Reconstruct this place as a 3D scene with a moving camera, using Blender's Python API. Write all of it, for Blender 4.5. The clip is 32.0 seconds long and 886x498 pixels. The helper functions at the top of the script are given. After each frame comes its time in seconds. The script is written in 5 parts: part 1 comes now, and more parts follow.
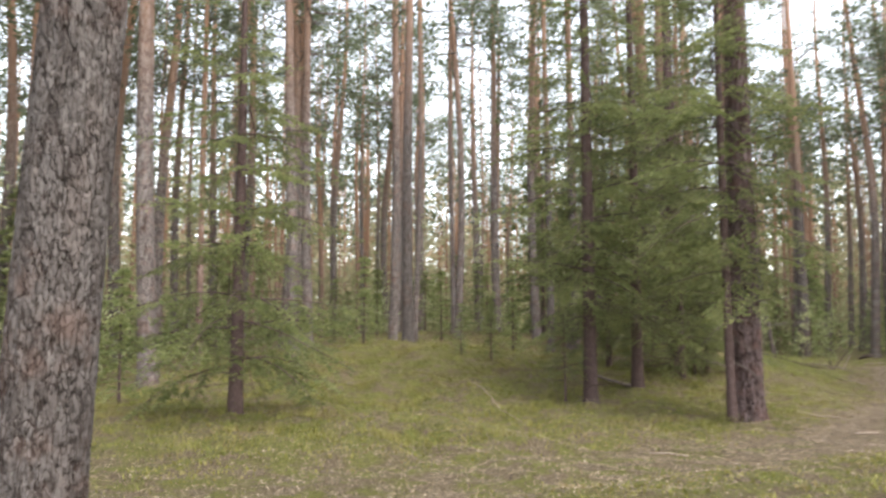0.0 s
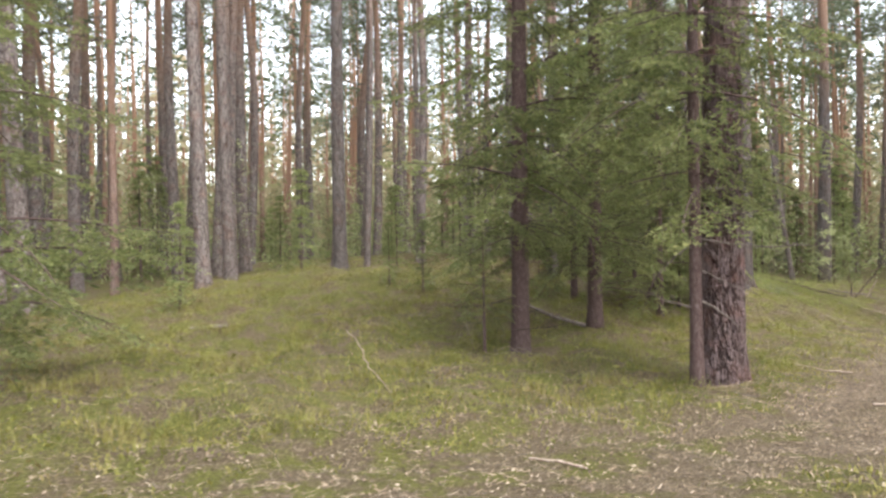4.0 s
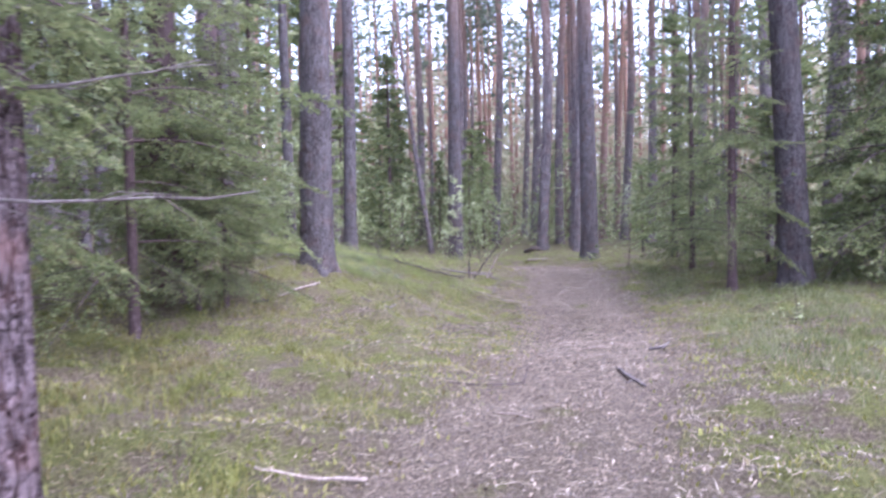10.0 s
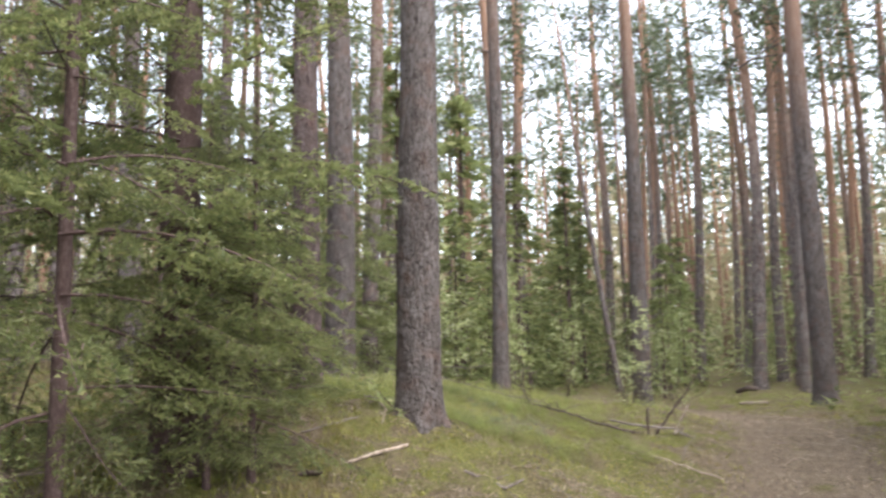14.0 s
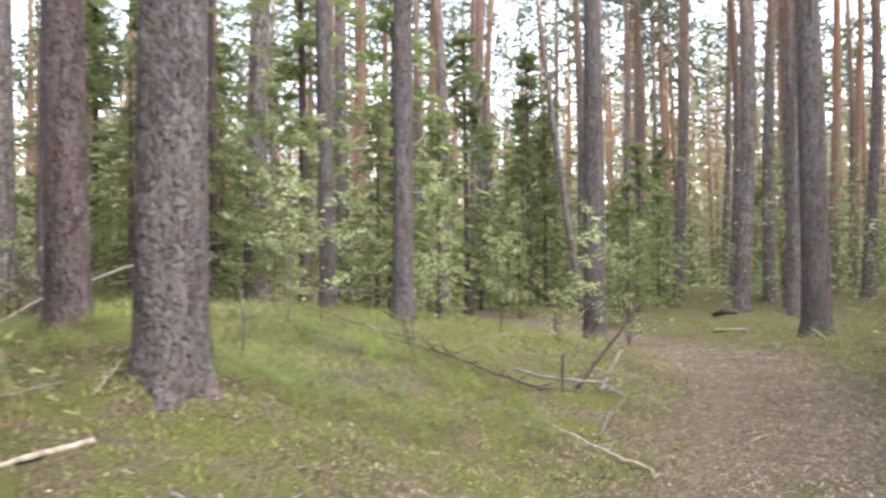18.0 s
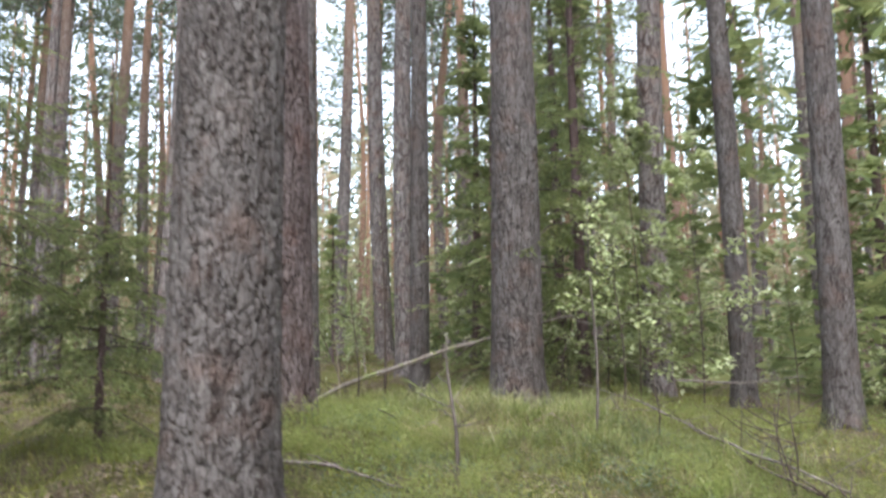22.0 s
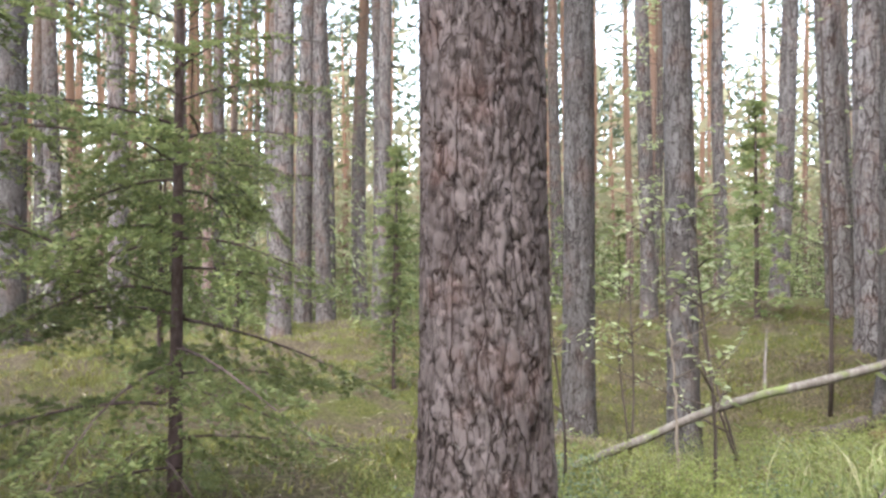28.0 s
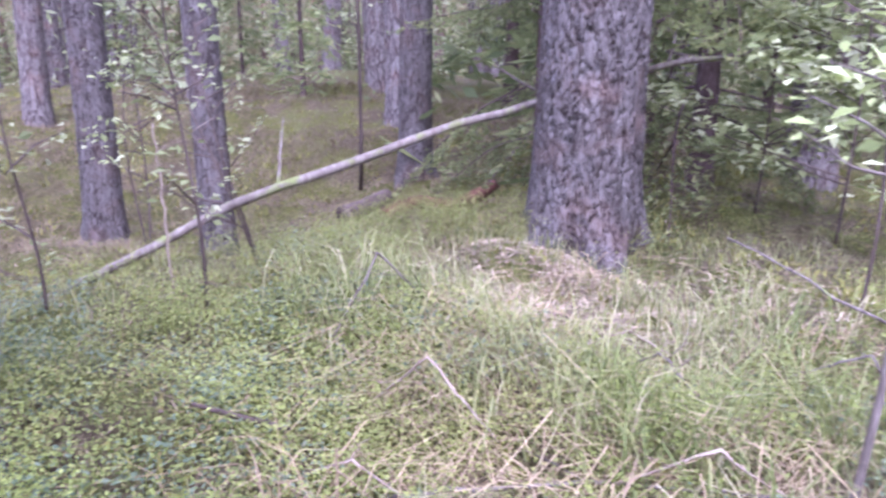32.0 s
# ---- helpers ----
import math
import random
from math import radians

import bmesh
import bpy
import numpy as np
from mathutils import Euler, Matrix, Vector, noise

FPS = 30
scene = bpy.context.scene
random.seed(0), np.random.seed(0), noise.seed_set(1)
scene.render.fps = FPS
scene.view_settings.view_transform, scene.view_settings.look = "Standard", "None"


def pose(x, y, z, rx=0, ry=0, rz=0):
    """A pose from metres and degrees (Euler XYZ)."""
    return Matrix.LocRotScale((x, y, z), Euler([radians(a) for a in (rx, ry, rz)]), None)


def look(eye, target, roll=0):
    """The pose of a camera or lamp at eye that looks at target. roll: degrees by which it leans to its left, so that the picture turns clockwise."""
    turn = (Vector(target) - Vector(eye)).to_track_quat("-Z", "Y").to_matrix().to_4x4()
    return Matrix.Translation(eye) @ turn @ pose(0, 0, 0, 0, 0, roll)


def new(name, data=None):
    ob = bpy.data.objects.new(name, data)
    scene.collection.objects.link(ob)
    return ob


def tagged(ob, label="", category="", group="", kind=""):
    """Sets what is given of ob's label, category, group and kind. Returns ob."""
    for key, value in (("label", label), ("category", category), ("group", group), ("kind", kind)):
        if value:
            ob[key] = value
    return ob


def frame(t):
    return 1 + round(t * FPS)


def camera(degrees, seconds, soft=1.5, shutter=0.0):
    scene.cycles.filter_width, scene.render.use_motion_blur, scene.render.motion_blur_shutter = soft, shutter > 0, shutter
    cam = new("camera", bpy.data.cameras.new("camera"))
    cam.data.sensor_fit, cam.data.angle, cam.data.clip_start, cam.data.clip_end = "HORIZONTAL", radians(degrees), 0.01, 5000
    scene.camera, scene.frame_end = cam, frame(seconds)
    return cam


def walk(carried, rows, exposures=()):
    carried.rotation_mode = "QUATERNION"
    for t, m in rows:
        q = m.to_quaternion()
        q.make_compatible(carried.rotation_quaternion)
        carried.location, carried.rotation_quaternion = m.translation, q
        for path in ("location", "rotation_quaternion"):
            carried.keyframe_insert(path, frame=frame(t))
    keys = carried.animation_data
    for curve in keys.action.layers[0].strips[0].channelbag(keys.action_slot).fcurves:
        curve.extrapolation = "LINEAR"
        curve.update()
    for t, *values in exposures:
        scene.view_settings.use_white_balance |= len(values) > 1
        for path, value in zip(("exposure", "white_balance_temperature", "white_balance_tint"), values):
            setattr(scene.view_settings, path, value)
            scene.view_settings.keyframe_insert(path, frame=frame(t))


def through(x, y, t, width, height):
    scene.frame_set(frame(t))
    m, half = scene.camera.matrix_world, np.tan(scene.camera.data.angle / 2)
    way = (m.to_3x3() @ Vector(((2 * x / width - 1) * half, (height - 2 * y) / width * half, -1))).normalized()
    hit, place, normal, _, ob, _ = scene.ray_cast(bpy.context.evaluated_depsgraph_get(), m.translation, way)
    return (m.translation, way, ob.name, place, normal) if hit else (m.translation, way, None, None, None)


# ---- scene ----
cam = camera(59.4, 32.0, soft=2.6, shutter=0.5)

PATH = [
    (0, (-3.317, -5.362, 1.358), (-3.289, -3.373, 1.566), -0.2),
    (0.5, (-3.031, -4.878, 1.399), (-3.104, -2.886, 1.564), -0.4),
    (1, (-2.775, -4.401, 1.431), (-2.841, -2.405, 1.532), -0.4),
    (1.5, (-2.572, -3.938, 1.417), (-2.685, -1.944, 1.516), -0.6),
    (2, (-2.339, -3.485, 1.433), (-2.503, -1.494, 1.537), -0.8),
    (2.5, (-2.036, -3.031, 1.468), (-2.186, -1.039, 1.565), -0.7),
    (3, (-1.732, -2.547, 1.457), (-1.854, -0.551, 1.498), -0.7),
    (3.5, (-1.468, -2.096, 1.456), (-1.522, -0.097, 1.473), -0.8),
    (5.5, (-0.190, -0.210, 1.362), (-0.222, 1.790, 1.332), -0.6),
    (6, (0.201, 0.225, 1.348), (0.183, 2.225, 1.323), -0.6),
    (6.5, (0.579, 0.641, 1.347), (0.748, 2.634, 1.311), -0.6),
    (7, (0.897, 1.102, 1.355), (1.293, 3.062, 1.302), -0.8),
    (7.5, (1.149, 1.601, 1.336), (1.581, 3.553, 1.295), -1.0),
    (8, (1.404, 2.090, 1.291), (1.855, 4.037, 1.228), -0.9),
    (8.5, (1.680, 2.584, 1.286), (2.151, 4.526, 1.211), -1.1),
    (9, (1.973, 3.101, 1.308), (2.524, 5.022, 1.233), -1.1),
    (9.5, (2.301, 3.584, 1.338), (2.986, 5.460, 1.237), -1.2),
    (10, (2.617, 4.020, 1.354), (3.346, 5.881, 1.273), -1.2),
    (10.5, (2.902, 4.448, 1.376), (3.769, 6.250, 1.357), -1.2),
    (11, (3.106, 4.867, 1.356), (4.073, 6.618, 1.377), -1.2),
    (11.5, (3.267, 5.323, 1.331), (4.206, 7.087, 1.406), -1.2),
    (12, (3.463, 5.775, 1.347), (4.316, 7.579, 1.483), -1.3),
    (12.5, (3.722, 6.180, 1.362), (4.448, 8.036, 1.530), -1.4),
    (13, (4.017, 6.578, 1.358), (4.518, 8.504, 1.556), -0.9),
    (13.5, (4.306, 6.929, 1.359), (4.676, 8.879, 1.603), -1.1),
    (14, (4.564, 7.290, 1.360), (4.793, 9.259, 1.623), -1.1),
    (14.5, (4.815, 7.663, 1.364), (4.873, 9.648, 1.603), -0.9),
    (16.5, (5.761, 9.297, 1.532), (5.760, 11.296, 1.603), -0.2),
    (17, (6.037, 9.725, 1.546), (6.123, 11.722, 1.596), -0.6),
    (17.5, (6.324, 10.154, 1.500), (6.439, 12.150, 1.538), -0.5),
    (18, (6.648, 10.574, 1.466), (6.882, 12.561, 1.499), -0.7),
    (18.5, (6.955, 10.967, 1.452), (7.333, 12.931, 1.464), -0.9),
    (19, (7.173, 11.407, 1.418), (7.686, 13.341, 1.418), -0.8),
    (19.5, (7.298, 11.874, 1.414), (7.846, 13.798, 1.418), -0.9),
    (20, (7.396, 12.333, 1.440), (7.804, 14.289, 1.534), -1.0),
    (20.5, (7.457, 12.807, 1.462), (7.499, 14.789, 1.724), -1.1),
    (21, (7.596, 13.122, 1.452), (7.184, 15.042, 1.831), -1.3),
    (21.5, (7.876, 13.480, 1.401), (7.039, 15.253, 1.797), -1.4),
    (22, (8.102, 13.952, 1.394), (7.070, 15.645, 1.656), -0.8),
    (22.5, (8.270, 14.359, 1.429), (7.218, 16.051, 1.603), -0.8),
    (23, (8.397, 14.749, 1.419), (7.309, 16.422, 1.557), -0.5),
    (23.5, (8.377, 15.053, 1.367), (7.163, 16.638, 1.494), -0.2),
    (24, (8.243, 15.360, 1.391), (6.882, 16.819, 1.535), -0.3),
    (24.5, (8.049, 15.667, 1.424), (6.559, 16.998, 1.530), 0.2),
    (25, (7.819, 15.925, 1.479), (6.224, 17.127, 1.577), 0.2),
    (25.5, (7.436, 16.205, 1.491), (5.788, 17.337, 1.547), 1.1),
    (27.5, (6.204, 17.201, 1.735), (4.427, 18.114, 1.823), 0.4),
    (28, (6.047, 17.305, 1.784), (4.244, 18.169, 1.840), 0.4),
    (28.5, (5.898, 17.466, 1.851), (4.087, 18.313, 1.842), 0.1),
    (29, (5.874, 17.612, 1.855), (4.069, 18.468, 1.762), 0.1),
    (29.5, (5.883, 17.689, 1.841), (4.144, 18.637, 1.563), 0.3),
    (30, (5.910, 17.733, 1.841), (4.304, 18.850, 1.423), 0.1),
    (30.5, (5.925, 17.783, 1.851), (4.494, 19.088, 1.349), 0.2),
    (31, (5.927, 17.799, 1.867), (4.645, 19.244, 1.352), 0.4),
    (31.5, (5.945, 17.812, 1.873), (4.758, 19.336, 1.355), 0.2),
    (32, (6.001, 17.813, 1.884), (4.921, 19.415, 1.367), 0.4),
]
walk(cam, [(t, look(eye, target, roll)) for t, eye, target, roll in PATH],
     exposures=[(0.0, 2.2, 6950, 9), (2.0, 2.35, 6900, 10), (6.0, 2.7, 6750, 9), (7.0, 2.9, 6150, 15), (8.0, 2.9, 5300, 30), (9.0, 2.95, 5200, 32), (11.0, 2.75, 5150, 31), (13.0, 2.5, 5150, 32),
                (14.0, 2.55, 6600, 11), (17.0, 2.85, 6600, 10), (19.0, 2.8, 6150, 11), (21.0, 2.25, 6200, 6), (23.0, 2.85, 6200, 8), (25.0, 2.95, 6200, 8), (28.0, 3.0, 6200, 7), (29.0, 3.05, 6000, 13),
                (30.0, 3.27, 5250, 40), (31.0, 3.27, 5200, 41), (32.0, 3.27, 5150, 41)])

# ---- place ----
# world and light: a bright, thinly overcast sky over a pine forest
world = bpy.data.worlds.new("sky")
scene.world = world
world.use_nodes = True
sky = world.node_tree.nodes.new("ShaderNodeTexSky")
sky.sky_type = "NISHITA"
sky.sun_disc = False
sky.sun_elevation, sky.sun_rotation = radians(60), radians(140)
sky.dust_density, sky.air_density, sky.ozone_density = 1.2, 1.0, 0.4
back = world.node_tree.nodes["Background"]
back.inputs["Strength"].default_value = 0.15
veil = world.node_tree.nodes.new("ShaderNodeHueSaturation")
veil.inputs["Saturation"].default_value = 0.45
world.node_tree.links.new(sky.outputs["Color"], veil.inputs["Color"])
world.node_tree.links.new(veil.outputs["Color"], back.inputs["Color"])
sun = new("sun", bpy.data.lights.new("sun", "SUN"))
sun.data.energy, sun.data.angle, sun.data.color = 0.75, radians(50), (1.0, 0.97, 0.92)
sun.rotation_euler = (radians(30), 0, radians(40))


# ---- materials ----
def material(name):
    m = bpy.data.materials.new(name)
    m.use_nodes = True
    nt = m.node_tree
    return m, nt, nt.nodes["Principled BSDF"]


def node(nt, kind, **values):
    n = nt.nodes.new(kind)
    for key, value in values.items():
        n.inputs[key.replace("_", " ")].default_value = value
    return n


def ramp(nt, source, stops):
    r = nt.nodes.new("ShaderNodeValToRGB")
    els = r.color_ramp.elements
    while len(els) < len(stops):
        els.new(0.5)
    for e, (p, c) in zip(els, stops):
        e.position, e.color = p, (*c, 1)
    nt.links.new(source, r.inputs["Fac"])
    return r.outputs["Color"]


def blend(nt, fac, a, b, mode="MIX"):
    mx = nt.nodes.new("ShaderNodeMix")
    mx.data_type, mx.blend_type = "RGBA", mode
    for socket, value in ((mx.inputs[0], fac), (mx.inputs[6], a), (mx.inputs[7], b)):
        if isinstance(value, (int, float)):
            socket.default_value = value
        elif isinstance(value, tuple):
            socket.default_value = (*value, 1)
        else:
            nt.links.new(value, socket)
    return mx.outputs[2]


def coords(nt, scale=(1, 1, 1)):
    tc = nt.nodes.new("ShaderNodeTexCoord")
    mp = nt.nodes.new("ShaderNodeMapping")
    mp.inputs["Scale"].default_value = scale
    nt.links.new(tc.outputs["Object"], mp.inputs["Vector"])
    return mp.outputs["Vector"]


def fractal(nt, vec, scale, detail=4.0, rough=0.6):
    n = node(nt, "ShaderNodeTexNoise", Scale=scale, Detail=detail, Roughness=rough)
    nt.links.new(vec, n.inputs["Vector"])
    return n.outputs["Fac"]


def bump(nt, bsdf, height, strength, distance):
    b = node(nt, "ShaderNodeBump", Strength=strength, Distance=distance)
    nt.links.new(height, b.inputs["Height"])
    nt.links.new(b.outputs["Normal"], bsdf.inputs["Normal"])


def attribute(nt, name):
    a = nt.nodes.new("ShaderNodeAttribute")
    a.attribute_name = name
    return a.outputs["Fac"]


def height_mix(nt, low, high):
    """0 below low metres of the object's own height, 1 above high."""
    tc = nt.nodes.new("ShaderNodeTexCoord")
    sp = nt.nodes.new("ShaderNodeSeparateXYZ")
    nt.links.new(tc.outputs["Object"], sp.inputs[0])
    mr = node(nt, "ShaderNodeMapRange")
    mr.inputs["From Min"].default_value, mr.inputs["From Max"].default_value = low, high
    nt.links.new(sp.outputs["Z"], mr.inputs["Value"])
    return mr.outputs["Result"]


def warped(nt, scale, freq, amount):
    """Object coordinates, squashed by scale and bent by a little noise."""
    v = coords(nt, scale)
    n = node(nt, "ShaderNodeTexNoise", Scale=freq, Detail=3.0)
    nt.links.new(v, n.inputs["Vector"])
    ma = nt.nodes.new("ShaderNodeVectorMath")
    ma.operation = "MULTIPLY_ADD"
    nt.links.new(n.outputs["Color"], ma.inputs[0])
    ma.inputs[1].default_value = (amount, amount, amount)
    nt.links.new(v, ma.inputs[2])
    return ma.outputs["Vector"]


def cells(nt, vec, scale):
    """Cracks between cells (0 in the crack) and a tone for each cell."""
    edge = node(nt, "ShaderNodeTexVoronoi", Scale=scale)
    edge.feature = "DISTANCE_TO_EDGE"
    body = node(nt, "ShaderNodeTexVoronoi", Scale=scale)
    nt.links.new(vec, edge.inputs["Vector"])
    nt.links.new(vec, body.inputs["Vector"])
    return edge.outputs["Distance"], body.outputs["Color"]


def pine_bark(name, relief, stretch=0.24, scale=17.0, crack=0.05, dim=1.2, warm=(1.0, 1.02, 0.95), rise=(6.0, 13.0), floor=0.3):
    """Plated bark: mauve-grey flaking plates, broken dark cracks, rusty patches, lichen, and an orange upper stem."""
    def c(r, g, bl):
        return (r * dim * warm[0], g * dim * warm[1], bl * dim * warm[2])

    m, nt, b = material(name)
    v = coords(nt)
    long = coords(nt, (1, 1, stretch))
    grain = fractal(nt, coords(nt, (1, 1, 0.5)), 55, 6, 0.75)
    streak = fractal(nt, long, 26, 6, 0.7)
    broken = fractal(nt, long, 12, 4, 0.6)
    patchy = fractal(nt, v, 4.0, 4)
    dist, tone = cells(nt, warped(nt, (1, 1, stretch), 14.0, 0.075), scale)
    small, flake = cells(nt, warped(nt, (1, 1, stretch * 1.7), 30.0, 0.06), scale * 2.4)
    top = ramp(nt, tone, [(0.15, c(0.09, 0.07, 0.071)), (0.5, c(0.145, 0.119, 0.122)), (0.8, c(0.20, 0.17, 0.176)), (0.95, c(0.16, 0.115, 0.11))])
    top = blend(nt, 0.4, top, ramp(nt, flake, [(0.2, c(0.09, 0.07, 0.07)), (0.8, c(0.22, 0.19, 0.196))]))
    top = blend(nt, ramp(nt, grain, [(0.4, (0, 0, 0)), (0.72, (0.5, 0.5, 0.5))]), top, c(0.235, 0.205, 0.21))
    top = blend(nt, ramp(nt, patchy, [(0.52, (0, 0, 0)), (0.68, (0.45, 0.45, 0.45))]), top, c(0.185, 0.105, 0.088))
    lich = ramp(nt, fractal(nt, v, 16, 5, 0.75), [(0.62, (0, 0, 0)), (0.70, (0.6, 0.6, 0.6))])
    top = blend(nt, lich, top, c(0.30, 0.30, 0.29))
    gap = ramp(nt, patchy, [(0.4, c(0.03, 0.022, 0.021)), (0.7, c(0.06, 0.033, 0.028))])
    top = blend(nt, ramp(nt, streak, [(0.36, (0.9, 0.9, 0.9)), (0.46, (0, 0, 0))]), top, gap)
    if relief and crack < 0.1:
        crack *= 0.5
    line = blend(nt, ramp(nt, broken, [(0.34, (0, 0, 0)), (0.46, (1, 1, 1))]), (1.0, 1.0, 1.0), ramp(nt, dist, [(0.15 * crack, (0, 0, 0)), (crack, (1, 1, 1))]))
    nick = blend(nt, ramp(nt, grain, [(0.38, (0, 0, 0)), (0.5, (1, 1, 1))]), (1.0, 1.0, 1.0), ramp(nt, small, [(0.0, (0.1, 0.1, 0.1)), (0.10, (1, 1, 1))]))
    top = blend(nt, nick, gap, top)
    col = blend(nt, line, gap, top)
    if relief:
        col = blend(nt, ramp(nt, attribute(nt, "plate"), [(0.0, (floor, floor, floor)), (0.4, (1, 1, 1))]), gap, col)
    orange = blend(nt, grain, (0.28, 0.15, 0.10), (0.42, 0.26, 0.18))
    col = blend(nt, height_mix(nt, rise[0], rise[1]), col, orange)
    nt.links.new(col, b.inputs["Base Color"])
    b.inputs["Roughness"].default_value = 0.92
    b.inputs["Specular IOR Level"].default_value = 0.2
    h = blend(nt, 0.45, line, streak)
    h = blend(nt, 0.35, h, grain)
    h = blend(nt, 0.35, h, flake)
    bump(nt, b, h, 1.0, 0.016 if relief else 0.024)
    return m


def rough_wood(name, dark, mid, light, squash=0.2, scale=25, moss=None):
    m, nt, b = material(name)
    g = fractal(nt, coords(nt, (1, 1, squash)), scale, 6, 0.7)
    col = ramp(nt, g, [(0.3, dark), (0.52, mid), (0.72, light)])
    if moss:
        col = blend(nt, ramp(nt, fractal(nt, coords(nt), 5, 4), [(0.52, (0, 0, 0)), (0.62, (1, 1, 1))]), col, moss)
    nt.links.new(col, b.inputs["Base Color"])
    b.inputs["Roughness"].default_value = 0.9
    b.inputs["Specular IOR Level"].default_value = 0.25
    bump(nt, b, g, 0.6, 0.008)
    return m


def leafy(name, stops, through=0.35, rough=0.6, obj=0.35, patches=None):
    """Foliage: a colour for each leaf, patches of other growth, a little light through it."""
    m, nt, b = material(name)
    geo = nt.nodes.new("ShaderNodeNewGeometry")
    info = nt.nodes.new("ShaderNodeObjectInfo")
    col = ramp(nt, geo.outputs["Random Per Island"], stops)
    patch = fractal(nt, coords(nt), 1.3, 3)
    col = blend(nt, ramp(nt, patch, [(0.35, (0, 0, 0)), (0.65, (0.55, 0.55, 0.55))]), col, blend(nt, 0.5, col, stops[-1][1]))
    if patches:
        tint = ramp(nt, blend(nt, 0.35, fractal(nt, coords(nt), 1.1, 3), fractal(nt, coords(nt), 4.5, 4, 0.7)), patches)
        col = blend(nt, 0.72, col, tint)
    hsv = nt.nodes.new("ShaderNodeHueSaturation")
    mr = node(nt, "ShaderNodeMapRange")
    mr.inputs["To Min"].default_value, mr.inputs["To Max"].default_value = 1 - obj, 1 + obj
    nt.links.new(info.outputs["Random"], mr.inputs["Value"])
    nt.links.new(mr.outputs["Result"], hsv.inputs["Value"])
    nt.links.new(col, hsv.inputs["Color"])
    col = hsv.outputs["Color"]
    nt.links.new(col, b.inputs["Base Color"])
    b.inputs["Roughness"].default_value = rough
    b.inputs["Specular IOR Level"].default_value = 0.3
    tr = nt.nodes.new("ShaderNodeBsdfTranslucent")
    nt.links.new(col, tr.inputs["Color"])
    mix = nt.nodes.new("ShaderNodeMixShader")
    mix.inputs[0].default_value = through
    nt.links.new(b.outputs[0], mix.inputs[1])
    nt.links.new(tr.outputs[0], mix.inputs[2])
    nt.links.new(mix.outputs[0], nt.nodes["Material Output"].inputs["Surface"])
    return m


def forest_floor():
    m, nt, b = material("forest_floor")
    v = coords(nt)
    big, mid, fine = fractal(nt, v, 0.45, 4), fractal(nt, v, 2.6, 5), fractal(nt, v, 38, 6, 0.75)
    moss = ramp(nt, fine, [(0.3, (0.045, 0.05, 0.014)), (0.5, (0.125, 0.125, 0.034)), (0.72, (0.225, 0.21, 0.07))])
    litter = ramp(nt, fine, [(0.3, (0.04, 0.03, 0.02)), (0.48, (0.125, 0.095, 0.06)), (0.6, (0.20, 0.155, 0.10)), (0.74, (0.38, 0.31, 0.22))])
    speck = fractal(nt, v, 95, 3, 0.6)
    dirt = ramp(nt, fine, [(0.32, (0.06, 0.044, 0.034)), (0.5, (0.172, 0.13, 0.088)), (0.6, (0.275, 0.215, 0.15)), (0.70, (0.50, 0.42, 0.31))])
    dirt = blend(nt, ramp(nt, speck, [(0.36, (0.8, 0.8, 0.8)), (0.45, (0, 0, 0))]), dirt, (0.05, 0.035, 0.03))
    cover = blend(nt, ramp(nt, mid, [(0.42, (0, 0, 0)), (0.56, (1, 1, 1))]), moss, litter)
    cover = blend(nt, ramp(nt, big, [(0.50, (0, 0, 0)), (0.62, (0.6, 0.6, 0.6))]), cover, moss)
    edge = nt.nodes.new("ShaderNodeMath")
    edge.operation = "MULTIPLY_ADD"
    nt.links.new(blend(nt, 0.4, mid, big), edge.inputs[0])
    edge.inputs[1].default_value = 1.9
    nt.links.new(attribute(nt, "track"), edge.inputs[2])
    far = nt.nodes.new("ShaderNodeMapRange")
    far.inputs["From Min"].default_value, far.inputs["From Max"].default_value = 1.05, 1.35
    nt.links.new(edge.outputs[0], far.inputs["Value"])
    shoulder = nt.nodes.new("ShaderNodeMapRange")
    shoulder.inputs["From Min"].default_value, shoulder.inputs["From Max"].default_value = 1.18, 1.6
    nt.links.new(edge.outputs[0], shoulder.inputs["Value"])
    col = blend(nt, far.outputs["Result"], cover, litter)
    col = blend(nt, shoulder.outputs["Result"], col, dirt)
    nt.links.new(col, b.inputs["Base Color"])
    b.inputs["Roughness"].default_value = 0.95
    b.inputs["Specular IOR Level"].default_value = 0.2
    bump(nt, b, fine, 1.0, 0.05)
    return m


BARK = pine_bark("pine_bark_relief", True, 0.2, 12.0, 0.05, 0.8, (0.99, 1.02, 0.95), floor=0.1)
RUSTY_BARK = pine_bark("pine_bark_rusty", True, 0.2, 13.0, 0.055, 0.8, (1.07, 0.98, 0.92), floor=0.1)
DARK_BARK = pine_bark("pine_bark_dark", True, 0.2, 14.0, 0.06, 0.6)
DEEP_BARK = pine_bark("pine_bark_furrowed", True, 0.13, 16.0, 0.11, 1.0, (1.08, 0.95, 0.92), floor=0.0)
# far barks: dim raised to put distance haze into the colour; reddish stems are real
BARK_FAR_HAZED = pine_bark("pine_bark", False, 0.25, 13.0, 0.07, 1.35)
BARK_RED_HAZED = pine_bark("pine_bark_reddish_hazed", False, 0.25, 13.0, 0.06, 1.75, (1.13, 0.99, 0.86), (1.5, 8.5))
SPRUCE_BARK = rough_wood("spruce_bark", (0.045, 0.028, 0.026), (0.09, 0.058, 0.054), (0.16, 0.125, 0.12), 0.45, 38)
